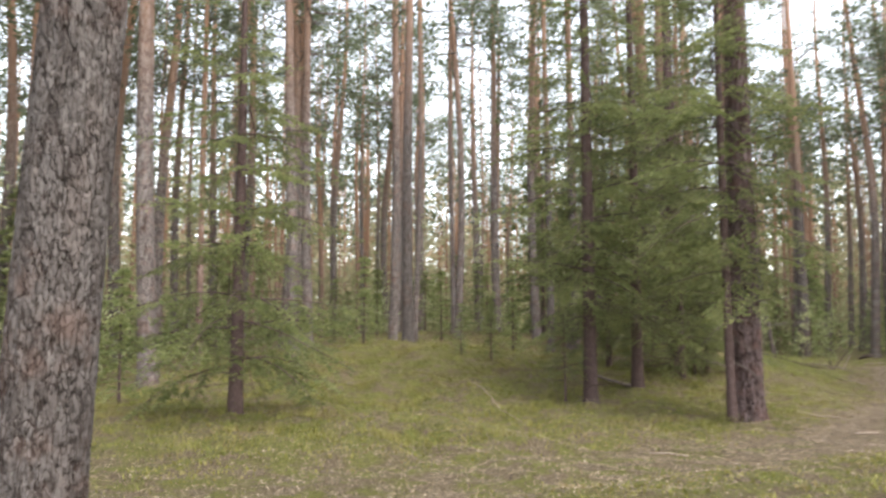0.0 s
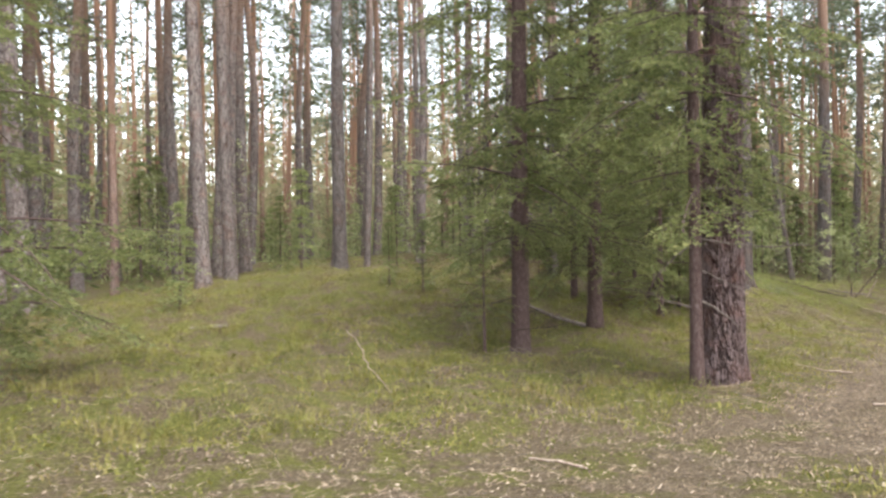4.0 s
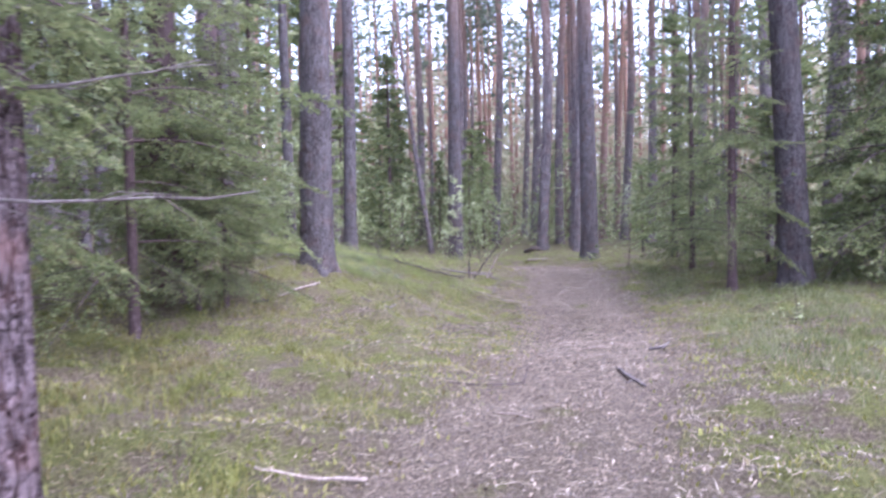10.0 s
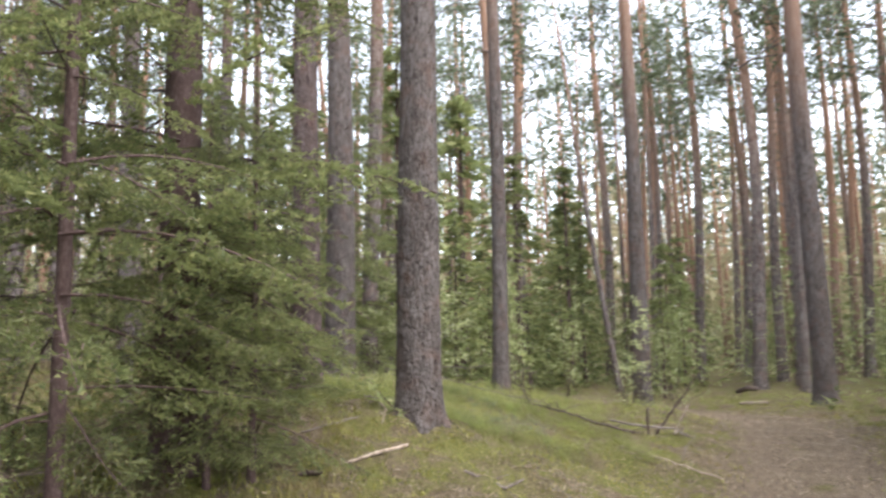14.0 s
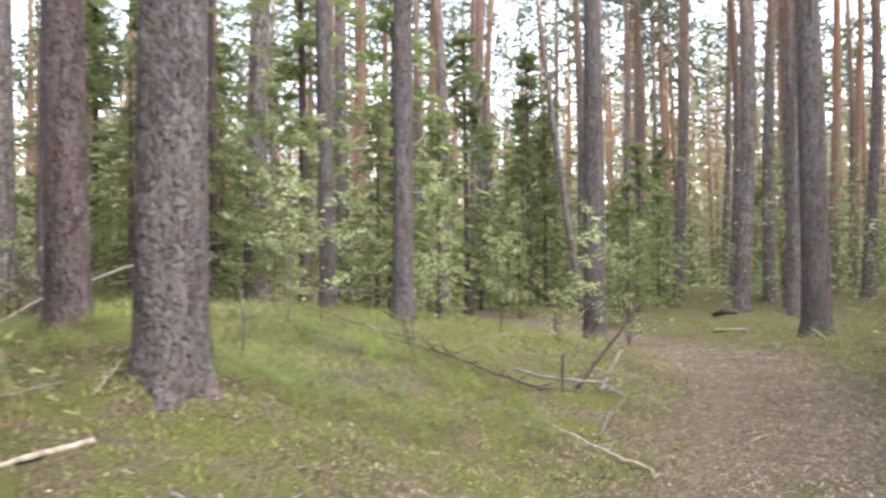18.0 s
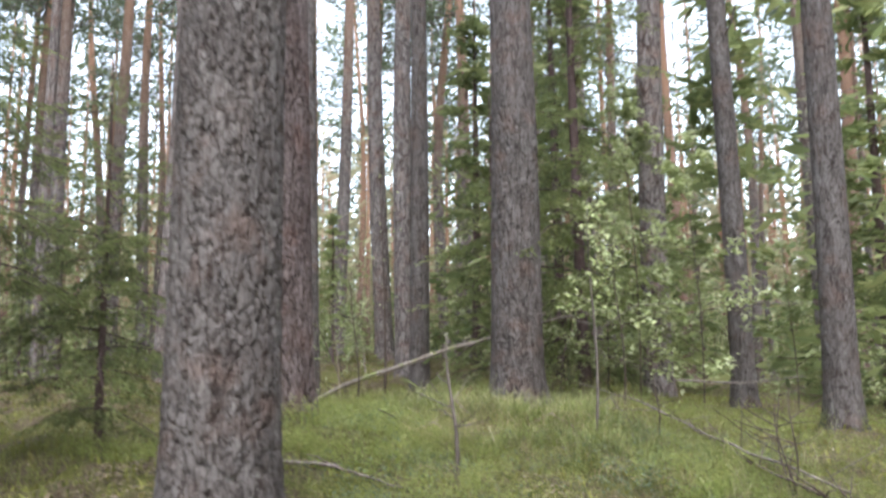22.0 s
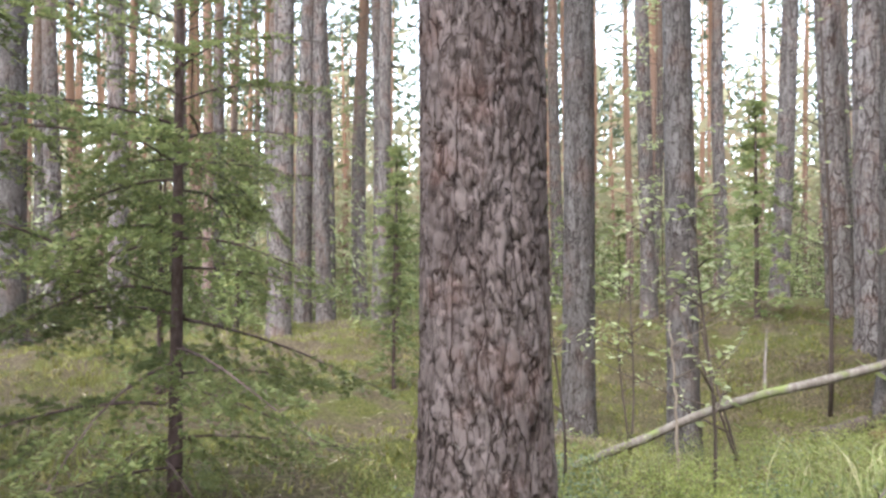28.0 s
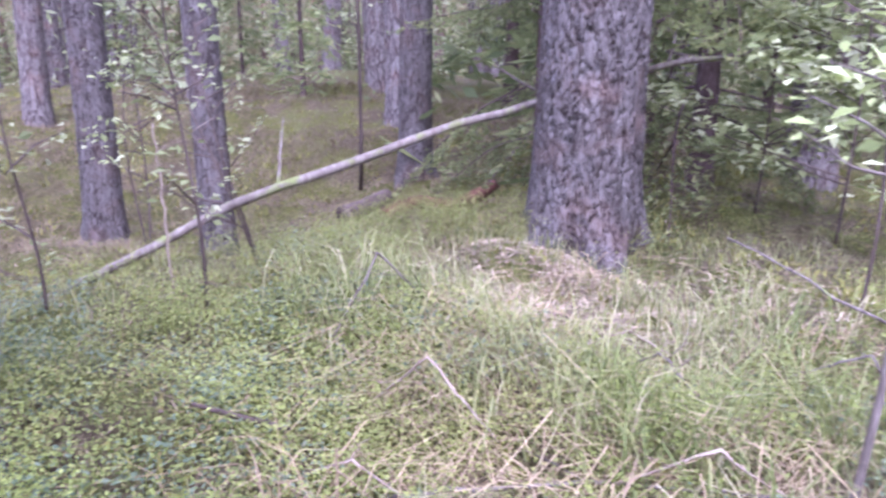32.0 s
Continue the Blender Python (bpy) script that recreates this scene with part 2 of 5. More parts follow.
DEAD_WOOD = rough_wood("dead_wood", (0.07, 0.055, 0.048), (0.16, 0.13, 0.115), (0.30, 0.26, 0.235))
PALE_WOOD = rough_wood("pale_wood", (0.16, 0.115, 0.085), (0.30, 0.235, 0.185), (0.48, 0.41, 0.34))
DARK_TWIG = rough_wood("dark_twig", (0.045, 0.032, 0.027), (0.09, 0.065, 0.055), (0.17, 0.135, 0.115))
MOSSY_WOOD = rough_wood("mossy_wood", (0.08, 0.06, 0.05), (0.17, 0.14, 0.12), (0.27, 0.235, 0.21), moss=(0.17, 0.19, 0.07))
ROTTEN = rough_wood("rotten_wood", (0.03, 0.014, 0.011), (0.09, 0.037, 0.025), (0.18, 0.085, 0.055))
NEEDLE = leafy("spruce_needles", [(0.0, (0.11, 0.145, 0.06)), (0.5, (0.185, 0.22, 0.09)), (0.85, (0.27, 0.30, 0.125)), (1.0, (0.39, 0.39, 0.18))], 0.55, 0.5, 0.3)
# distance haze is put into this leaf colour as paler greens and browns
FAR_LEAF_HAZED = leafy("far_leaves_hazed", [(0.0, (0.20, 0.20, 0.12)), (0.5, (0.29, 0.28, 0.17)), (0.8, (0.36, 0.33, 0.20)), (1.0, (0.40, 0.30, 0.20))], 0.5)
PINE_NEEDLE = leafy("pine_needles", [(0.0, (0.085, 0.11, 0.065)), (0.6, (0.13, 0.155, 0.09)), (1.0, (0.19, 0.21, 0.125))], 0.45)
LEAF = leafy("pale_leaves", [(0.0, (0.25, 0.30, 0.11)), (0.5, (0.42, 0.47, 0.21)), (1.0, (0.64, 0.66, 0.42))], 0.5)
BERRY = leafy("shrub_leaves", [(0.0, (0.15, 0.19, 0.055)), (0.5, (0.255, 0.30, 0.08)), (0.85, (0.32, 0.365, 0.11)), (1.0, (0.30, 0.23, 0.12))], 0.5)
BERRY_BLUE = leafy("cowberry_leaves", [(0.0, (0.08, 0.11, 0.065)), (0.6, (0.13, 0.165, 0.10)), (1.0, (0.19, 0.225, 0.15))], 0.3, 0.6)
GRASS = leafy("grass_blades", [(0.0, (0.10, 0.13, 0.04)), (0.55, (0.18, 0.215, 0.065)), (0.85, (0.27, 0.27, 0.11)), (1.0, (0.42, 0.37, 0.24))], 0.4)
STRAW = leafy("dry_grass", [(0.0, (0.15, 0.105, 0.07)), (0.6, (0.27, 0.20, 0.12)), (1.0, (0.42, 0.33, 0.21))], 0.25)
GROWTH = [(0.36, (0.065, 0.075, 0.022)), (0.45, (0.155, 0.165, 0.035)), (0.52, (0.255, 0.245, 0.06)), (0.58, (0.20, 0.15, 0.07)), (0.66, (0.15, 0.11, 0.065))]
MOSS = leafy("moss_tufts", [(0.0, (0.085, 0.095, 0.027)), (0.4, (0.17, 0.175, 0.045)), (0.75, (0.25, 0.235, 0.07)), (0.9, (0.22, 0.155, 0.09)), (1.0, (0.36, 0.29, 0.17))], 0.3, patches=GROWTH)
FALLEN = leafy("fallen_leaves", [(0.0, (0.04, 0.027, 0.022)), (0.35, (0.11, 0.075, 0.056)), (0.6, (0.21, 0.145, 0.095)), (0.8, (0.36, 0.27, 0.18)), (1.0, (0.54, 0.45, 0.34))], 0.1)
FLOOR = forest_floor()


# ---- mesh helpers ----
def mesh_from(name, verts, faces, mat, smooth=False, attrs=()):
    """A mesh from arrays: verts n x 3, faces a list of m x 3 or m x 4 arrays."""
    me = bpy.data.meshes.new(name)
    verts = np.asarray(verts, np.float32)
    groups = [np.asarray(g, np.int32) for g in (faces if isinstance(faces, list) else [faces]) if len(g)]
    loops = np.concatenate([g.ravel() for g in groups])
    sizes = np.concatenate([np.full(len(g), g.shape[1], np.int32) for g in groups])
    me.vertices.add(len(verts))
    me.vertices.foreach_set("co", verts.ravel())
    me.loops.add(len(loops))
    me.loops.foreach_set("vertex_index", loops)
    me.polygons.add(len(sizes))
    me.polygons.foreach_set("loop_start", np.r_[0, np.cumsum(sizes)[:-1]].astype(np.int32))
    me.polygons.foreach_set("use_smooth", np.full(len(sizes), smooth))
    for key, values in attrs:
        a = me.attributes.new(key, "FLOAT", "POINT")
        a.data.foreach_set("value", np.asarray(values, np.float32))
    me.update(calc_edges=True)
    me.materials.append(mat)
    return me


def part(name, me, parent, at=None, label=""):
    ob = new(name, me)
    ob.parent = parent
    if at is not None:
        ob.matrix_local = at
    return tagged(ob, label)


def thing(name, x, y, z, label, category, group="", turn=0.0):
    ob = new(name)
    ob.empty_display_size = 0.2
    ob.matrix_world = pose(x, y, z, 0, 0, turn)
    return tagged(ob, label, category, group)


def tube(points, radii, sides=6, close=True):
    """Verts and faces of a tapered tube along points."""
    pts = np.asarray(points, float)
    radii = np.broadcast_to(np.asarray(radii, float), (len(pts),))
    along = np.gradient(pts, axis=0)
    along /= np.linalg.norm(along, axis=1, keepdims=True) + 1e-9
    ref = np.where(np.abs(along[:, 2:3]) > 0.9, [[1.0, 0, 0]], [[0, 0, 1.0]])
    side = np.cross(along, ref)
    side /= np.linalg.norm(side, axis=1, keepdims=True) + 1e-9
    up = np.cross(side, along)
    a = np.linspace(0, 2 * np.pi, sides, endpoint=False)
    ring = pts[:, None] + radii[:, None, None] * (np.cos(a)[None, :, None] * side[:, None] + np.sin(a)[None, :, None] * up[:, None])
    v = ring.reshape(-1, 3)
    i = np.arange(len(pts) - 1)[:, None] * sides
    j = np.arange(sides)[None, :]
    k = (j + 1) % sides
    f = np.stack([i + j, i + k, i + sides + k, i + sides + j], -1).reshape(-1, 4)
    if not close:
        return v, [f]
    v = np.vstack([v, pts[:1], pts[-1:]])
    n = len(pts) * sides
    first = np.stack([np.full(sides, n), (np.arange(sides) + 1) % sides, np.arange(sides)], -1)
    last = np.stack([np.full(sides, n + 1), n - sides + np.arange(sides), n - sides + (np.arange(sides) + 1) % sides], -1)
    return v, [f, np.vstack([first, last])]


class Soup:
    """Collects pieces into one mesh."""

    def __init__(self):
        self.v, self.f3, self.f4, self.n = [], [], [], 0

    def add(self, v, faces):
        for f in faces if isinstance(faces, list) else [faces]:
            f = np.asarray(f)
            (self.f3 if f.shape[1] == 3 else self.f4).append(f + self.n)
        self.v.append(np.asarray(v, float))
        self.n += len(v)

    def mesh(self, name, mat, smooth=False):
        groups = [np.vstack(g) for g in (self.f3, self.f4) if g]
        return mesh_from(name, np.vstack(self.v), groups, mat, smooth)


# ---- the lie of the land ----
LAND = (
    (4, 20.2, 3.0, 0.40),
    (-4.5, 16, 4.0, 0.61),
    (1, 24, 6, 0.60),
    (6, 12, 5, -0.05),
    (14, 18, 6, 0.17),
    (-3, 3, 6, -0.02),
    (11, 27, 6, -0.38),
    (3, 7, 3, -0.16),
    (7.5, 15.5, 2.5, -0.73),
    (5.2, 16.8, 1.8, 0.44),
    (20, 33, 12, 0.19),
    (-10, 22, 8, -0.41),
    (-6, 29, 8, 1.22),
    (0.5, 20, 3, -0.38),
    (-6.0, 5.7, 2.0, 0.22),
    (5.3, 16.2, 0.7, 0.2),
    (1.1, 22.2, 1.5, -0.62),
    (11.4, 25.3, 1.8, -0.22),
    (5.7, 14.7, 0.5, 0.12),
    (-4.2, 15.2, 1.3, 0.20),
    (-1.6, 13.2, 1.2, 0.14),
    (-2.6, 10.8, 1.0, 0.08),
)


def land(x, y):
    """Height of the smooth ground."""
    x, y = np.asarray(x, float), np.asarray(y, float)
    z = np.full(np.broadcast(x, y).shape, -0.03)
    for a, b, size, height in LAND:
        z = z + height * np.exp(-((x - a) ** 2 + (y - b) ** 2) / (2 * size * size))
    return z


TRACK = ((-14, -3.5), (-7, 0.5), (-2, 3.0), (2.2, 5.4), (4.95, 8.35), (6.45, 10.3), (8.65, 13.5), (10.4, 17.05), (11.25, 18.8), (11.85, 21.0), (12.3, 23.1), (12.4, 25.5), (11.7, 28.5), (9.5, 33), (6, 39), (2, 48))


def track_distance(x, y):
    x, y = np.asarray(x, float), np.asarray(y, float)
    best = np.full(x.shape, 1e9)
    for (ax, ay), (bx, by) in zip(TRACK, TRACK[1:]):
        dx, dy = bx - ax, by - ay
        u = np.clip(((x - ax) * dx + (y - ay) * dy) / (dx * dx + dy * dy), 0, 1)
        best = np.minimum(best, np.hypot(x - ax - u * dx, y - ay - u * dy))
    return best


def waves(x, y, seed, sizes, amps):
    """Smooth irregular relief from crossed waves."""
    r = np.random.RandomState(seed)
    z = 0
    for size, amp in zip(sizes, amps):
        for _ in range(4):
            a, p = r.uniform(0, np.pi * 2), r.uniform(0, 6.28)
            k = 6.28 / (size * r.uniform(0.7, 1.4))
            z = z + amp * 0.5 * np.sin(k * (np.cos(a) * x + np.sin(a) * y) + p + 1.3 * np.sin(0.6 * k * (np.sin(a) * x - np.cos(a) * y)))
    return z


def ground_z(x, y):
    d = track_distance(x, y)
    off = np.clip((d - 0.7) / 1.5, 0, 1)
    z = land(x, y) + waves(x, y, 3, (2.4, 1.0, 0.42), (0.05, 0.04, 0.024)) * (0.25 + 0.75 * off)
    return z - 0.06 * (1 - np.clip(d / 1.4, 0, 1)) + 0.02 * np.cos(np.clip(d, 0, 1.6) * 3.9)


def gz(x, y):
    return float(ground_z(np.array([x]), np.array([y]))[0])


def axis_steps(lo, hi, fine_lo, fine_hi, fine, far):
    mid = np.arange(fine_lo, fine_hi, fine)
    out, step = [], fine
    p = fine_hi
    while p < hi:
        out.append(p)
        step = min(step * 1.16, far)
        p += step
    left, step, p = [], fine, fine_lo - fine
    while p > lo:
        left.append(p)
        step = min(step * 1.16, far)
        p -= step
    return np.r_[lo, left[::-1], mid, out, hi]


gx, gy = axis_steps(-900, 900, -9, 15, 0.13, 60), axis_steps(-900, 900, -2, 26, 0.13, 60)
X, Y = np.meshgrid(gx, gy, indexing="ij")
Z = ground_z(X, Y)
idx = np.arange(X.size).reshape(X.shape)
quads = np.stack([idx[:-1, :-1], idx[1:, :-1], idx[1:, 1:], idx[:-1, 1:]], -1).reshape(-1, 4)
TD = track_distance(X, Y)
ground = new("ground", mesh_from("ground", np.stack([X, Y, Z], -1).reshape(-1, 3), quads, FLOOR, True,
                                 [("track", np.clip(1.35 - TD / 1.35, 0, 1).ravel() * np.clip((X.ravel() + 2.5) / 6, 0.3, 1) * (0.48 + 0.32 * np.exp(-((TD.ravel() - 0.6) / 0.3) ** 2)))]))
tagged(ground, "mossy forest floor with a trodden leaf-littered track", "ground", kind="structure")


# ---- trunks ----
def plates(theta, z, around, tall, seed):
    """Bark plates: a value of 0 in the furrows to 1 on the plates, and a tone for each plate, and how far each point hangs below its plate's middle. around: plates round the stem."""
    r = np.random.RandomState(seed)
    rows = int(np.max(z) / tall) + 4
    jx, jy, tone = r.uniform(0.1, 0.9, (rows, around)), r.uniform(0.1, 0.9, (rows, around)), r.uniform(0, 1, (rows, around))
    warp = 0.5 * np.sin(z * 6 + 3 * np.sin(theta * 2 + seed)) + 0.28 * np.sin(z * 19 + theta * 5) + 0.13 * np.sin(z * 49 + theta * 13 + seed) + 0.07 * np.sin(z * 117 + theta * 29)
    u, w = theta / (2 * np.pi) * around + warp, z / tall + 1 + 0.35 * np.sin(theta * 4 + z * 6) + 0.22 * np.sin(theta * 13 + z * 17) + 0.12 * np.sin(theta * 31 + z * 40)
    cu, cw = np.floor(u).astype(int), np.floor(w).astype(int)
    f1, f2, best, hang = np.full(u.shape, 9.0), np.full(u.shape, 9.0), np.zeros(u.shape), np.zeros(u.shape)
    for du in (-1, 0, 1):
        for dw in (-1, 0, 1):
            a, b = cu + du, np.clip(cw + dw, 0, rows - 1)
            d = np.hypot(a + jx[b, a % around] - u, cw + dw + jy[b, a % around] - w)
            nearer = d < f1
            f2 = np.where(nearer, f1, np.minimum(f2, d))
            best = np.where(nearer, tone[b, a % around], best)
            hang = np.where(nearer, cw + dw + jy[b, a % around] - w + 0.5 * (u - a - jx[b, a % around]), hang)
            f1 = np.where(nearer, d, f1)
    edge = np.clip((f2 - f1 - 0.02) / 0.10, 0, 1)
    return edge, best, np.clip(hang, -0.7, 0.7)


def stem_line(z, lean, bend, seed):
    r = np.random.RandomState(seed + 50)
    a, b = r.uniform(0, 6.28), r.uniform(0, 6.28)
    return np.stack([lean[0] * z + bend * np.sin(z * 0.35 + a) - bend * np.sin(a), lean[1] * z + bend * np.sin(z * 0.29 + b) - bend * np.sin(b)], -1)


def girth(z, r0, height, flare):
    return r0 * (np.clip(1 - z / height, 0.04, 1) ** 0.7 * 0.9 + 0.1) + r0 * flare * np.exp(-np.clip(z, 0, None) / 0.22)


def bark_trunk(r0, height, lean=(0, 0), bend=0.05, flare=0.3, seed=0, sides=200, step=0.012, fine_to=6.0, depth=0.022, tall=0.10, width=0.045, furrow=0.0, mat=None):
    """A pine stem with plated bark in relief up to fine_to metres, plain above."""
    zs = np.r_[np.arange(-0.35, fine_to, step), np.linspace(fine_to, height, 26)]
    th = np.linspace(0, 2 * np.pi, sides, endpoint=False)
    T, Zz = np.meshgrid(th, zs)
    around = max(9, int(2 * np.pi * r0 / width))
    edge, tone, hang = plates(T, Zz + 0.5, around, tall, seed)
    flake, ftone, fhang = plates(T + 0.3, Zz + 0.7, around * 2, tall * 0.5, seed + 7)
    ridge, _, _ = plates(T, Zz + 0.9, max(7, around // 2), tall * 4, seed + 3)
    edge = edge * (1 - furrow + furrow * ridge)
    fade = np.clip((fine_to - Zz) / 0.8, 0.1, 1)
    rough = np.random.RandomState(seed).normal(0, 1, Zz.shape)
    out = depth * 0.55 * (edge - 0.8) + 0.18 * depth * (tone - 0.5) * edge + 0.07 * depth * hang * edge + 0.10 * depth * (ftone - 0.5) * flake + furrow * depth * (ridge - 0.5) + 0.0003 * rough
    lobes = 1 + 0.22 * np.exp(-np.clip(Zz + 0.05, 0, None) / 0.14) * np.sin(T * 5 + seed) + 0.03 * np.sin(T * 3 + Zz * 0.6 + seed)
    R = girth(Zz, r0, height, flare) * lobes + out * fade
    c = stem_line(zs, lean, bend, seed)
    V = np.stack([c[:, None, 0] + R * np.cos(T), c[:, None, 1] + R * np.sin(T), Zz], -1).reshape(-1, 3)
    i = np.arange(len(zs) - 1)[:, None] * sides
    j = np.arange(sides)[None, :]
    k = (j + 1) % sides
    F = np.stack([i + j, i + k, i + sides + k, i + sides + j], -1).reshape(-1, 4)
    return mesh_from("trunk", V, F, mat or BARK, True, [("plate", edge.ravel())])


def plain_trunk(r0, height, lean=(0, 0), bend=0.05, flare=0.25, seed=0, sides=12, mat=None):
    zs = np.r_[-0.35, 0, 0.12, 0.3, 0.7, np.linspace(1.5, height, 16)]
    c = stem_line(zs, lean, bend, seed)
    v, f = tube(np.column_stack([c, zs]), girth(zs, r0, height, flare), sides)
    return mesh_from("trunk", v, f, mat or BARK_FAR_HAZED, True)


# ---- pine crowns ----
def tuft_quads(centres, size, r, flat=0.6):
    """Needle tufts: two crossed slim blades round each centre."""
    n = len(centres)
    d = r.normal(0, 1, (n, 3))
    d[:, 2] = d[:, 2] * flat + 0.25
    d /= np.linalg.norm(d, axis=1, keepdims=True)
    s = np.cross(d, r.normal(0, 1, (n, 3)))
    s /= np.linalg.norm(s, axis=1, keepdims=True) + 1e-9
    ln = size * r.uniform(0.6, 1.4, (n, 1))
    w = ln * r.uniform(0.07, 0.15, (n, 1))
    v = np.stack([centres - d * ln * 0.5, centres + s * w, centres + d * ln * 0.5, centres - s * w], 1).reshape(-1, 3)
    return v, np.arange(4 * n).reshape(-1, 4)


def pine_crown(seed, height, limbs=24, base=0.5, spread=2.3, tufts=17, size=0.32, dead=8):
    """Limbs with needle clumps round the upper stem; limbs and needles as two meshes."""
    r = np.random.RandomState(seed)
    wood, needle = Soup(), Soup()
    for k in range(limbs + dead):
        live = k < limbs
        z = height * (r.uniform(base, 0.98) if live else r.uniform(0.18, base))
        u = (z / height - base) / (1 - base)
        reach = (spread * (1.1 - 0.75 * u) * r.uniform(0.6, 1.2)) if live else r.uniform(0.3, 1.3)
        a, rise = r.uniform(0, 6.28), r.uniform(-0.1, 0.45)
        s = np.linspace(0, 1, 5)
        p = np.stack([np.cos(a) * reach * s, np.sin(a) * reach * s, z + reach * (rise * s + 0.15 * s * s) + 0.08 * np.sin(s * 5 + k)], -1)
        p[1:, :2] += r.normal(0, 0.05, (4, 2))
        wood.add(*tube(p, np.linspace(0.035 if live else 0.018, 0.006, 5), 4))
        if live:
            for t in (0.5, 0.72, 0.9, 1.0):
                c = np.array([np.interp(t, s, p[:, m]) for m in range(3)]) + r.normal(0, 0.16, 3)
                n = int(tufts * r.uniform(0.6, 1.3))
                q = c + r.normal(0, 1, (n, 3)) * (0.30, 0.30, 0.15)
                needle.add(*tuft_quads(q, size, r))
    return wood.mesh("limbs", DEAD_WOOD), needle.mesh("crown", PINE_NEEDLE)


THIN_CROWN = pine_crown(19, 19, limbs=9, base=0.6, dead=5)
CROWNS = [pine_crown(20 + k, 19, limbs=18 + k, base=0.52 + 0.03 * k, tufts=20, size=0.27) for k in range(4)]
FAR_TRUNKS = [plain_trunk(0.17, 19 + k, bend=0.05 + 0.03 * k, lean=(0.012 * (k - 2), 0.01 * ((k * 2) % 3 - 1)), seed=k) for k in range(5)]
RED_TRUNKS = [plain_trunk(0.17, 19 + k, bend=0.04 + 0.03 * k, lean=(0.01 * (k - 2), 0.01 * ((k * 2) % 3 - 1)), seed=k + 20, mat=BARK_RED_HAZED) for k in range(5)]


def pine(x, y, diam, label, trunk=None, height=19.0, sink=0.0, turn=None, crown=0, group="pines"):
    """A tall pine; with no trunk given it takes one of the plain stems."""
    k = int(abs(x * 7 + y * 13)) % 5
    turn = (x * 77 + y * 31) % 360 if turn is None else turn
    t = thing("pine_tree", x, y, gz(x, y) - sink, label, "pine tree", group, turn)
    s = diam / 0.34
    if trunk is None:
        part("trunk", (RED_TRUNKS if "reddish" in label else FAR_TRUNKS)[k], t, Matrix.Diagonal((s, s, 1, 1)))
    else:
        part("trunk", trunk, t)
    limbs, needles = CROWNS[(k + crown) % 4] if trunk is None else THIN_CROWN
    g = 0.8 + 0.25 * s
    tagged(part("limbwork", limbs, t, Matrix.Diagonal((g, g, height / 19, 1))), kind="stuff")
    part("crown", needles, t, Matrix.Diagonal((g, g, height / 19, 1)))
    return t


# pines that stand close to the walk, with their bark in relief
NEAR = (
    # x, y, diameter, lean east, lean north, seed, sides, label
    (-5.27, -1.45, 0.44, 0.045, 0.0, 1, 112, "thick pine with scaly grey-brown bark beside the track"),
    (1.93, 7.68, 0.48, 0.0, 0.0, 2, 112, "thick old pine with deep furrowed reddish bark"),
    (5.32, 16.54, 0.53, 0.0, 0.0, 3, 112, "thick pine with plated grey-brown bark on a mossy bank"),
    (3.93, 18.47, 0.40, 0.0, 0.0, 4, 112, "pine with scaly grey-red bark among blueberry shrubs"),
    (4.31, 21.68, 0.56, 0.0, 0.0, 5, 112, "thick pine with furrowed bark and pale lichen at its foot"),
    (7.41, 22.4, 0.32, 0.0, 0.0, 6, 70, "straight pine with grey bark at the edge of the grass"),
    (0.7, 21.12, 0.27, 0.0, 0.0, 7, 48, "slender pine with flaking grey bark"),
    (1.62, 21.42, 0.23, 0.0, 0.0, 8, 48, "slender pine with flaking grey bark behind a fallen pole"),
    (11.3, 25.2, 0.44, 0.0, 0.0, 9, 48, "straight pine with rusty flaking foot beside the track"),
    (6.25, 23.9, 0.28, 0.0, 0.0, 10, 48, "straight slender pine with grey bark"),
    (1.85, 23.5, 0.29, 0.0, 0.0, 11, 48, "grey-barked pine on the rise behind a fallen pole"),
    (12.9, 14.0, 0.52, -0.055, 0.02, 12, 48, "thick dark pine leaning over the edge of the wood"),
    (-4.0, 16.7, 0.33, 0.0, 0.0, 13, 48, "tall grey pine on top of a mossy mound"),
    (15.4, 24.4, 0.54, 0.0, 0.0, 14, 48, "tall grey pine beside the far track"),
)
for x, y, d, lx, ly, seed, sides, label in NEAR:
    close = sides >= 100
    deep = seed == 2
    tr = bark_trunk(d / 2, 19.0, (lx, ly), 0.04, 0.22 if close else 0.3, seed, 190 if close else sides, 0.012 if close else 0.03, 3.9 if close else 5.0, (0.034 if deep else 0.027) if close else 0.018,
                    0.30 if deep else (0.17 if close else 0.18), 0.056 if deep else 0.048, 0.8 if deep else (0.5 if seed == 5 else 0.3), DEEP_BARK if deep else {12: DARK_BARK, 4: RUSTY_BARK}.get(seed, BARK))
    pine(x, y, d, label, tr, turn=0)

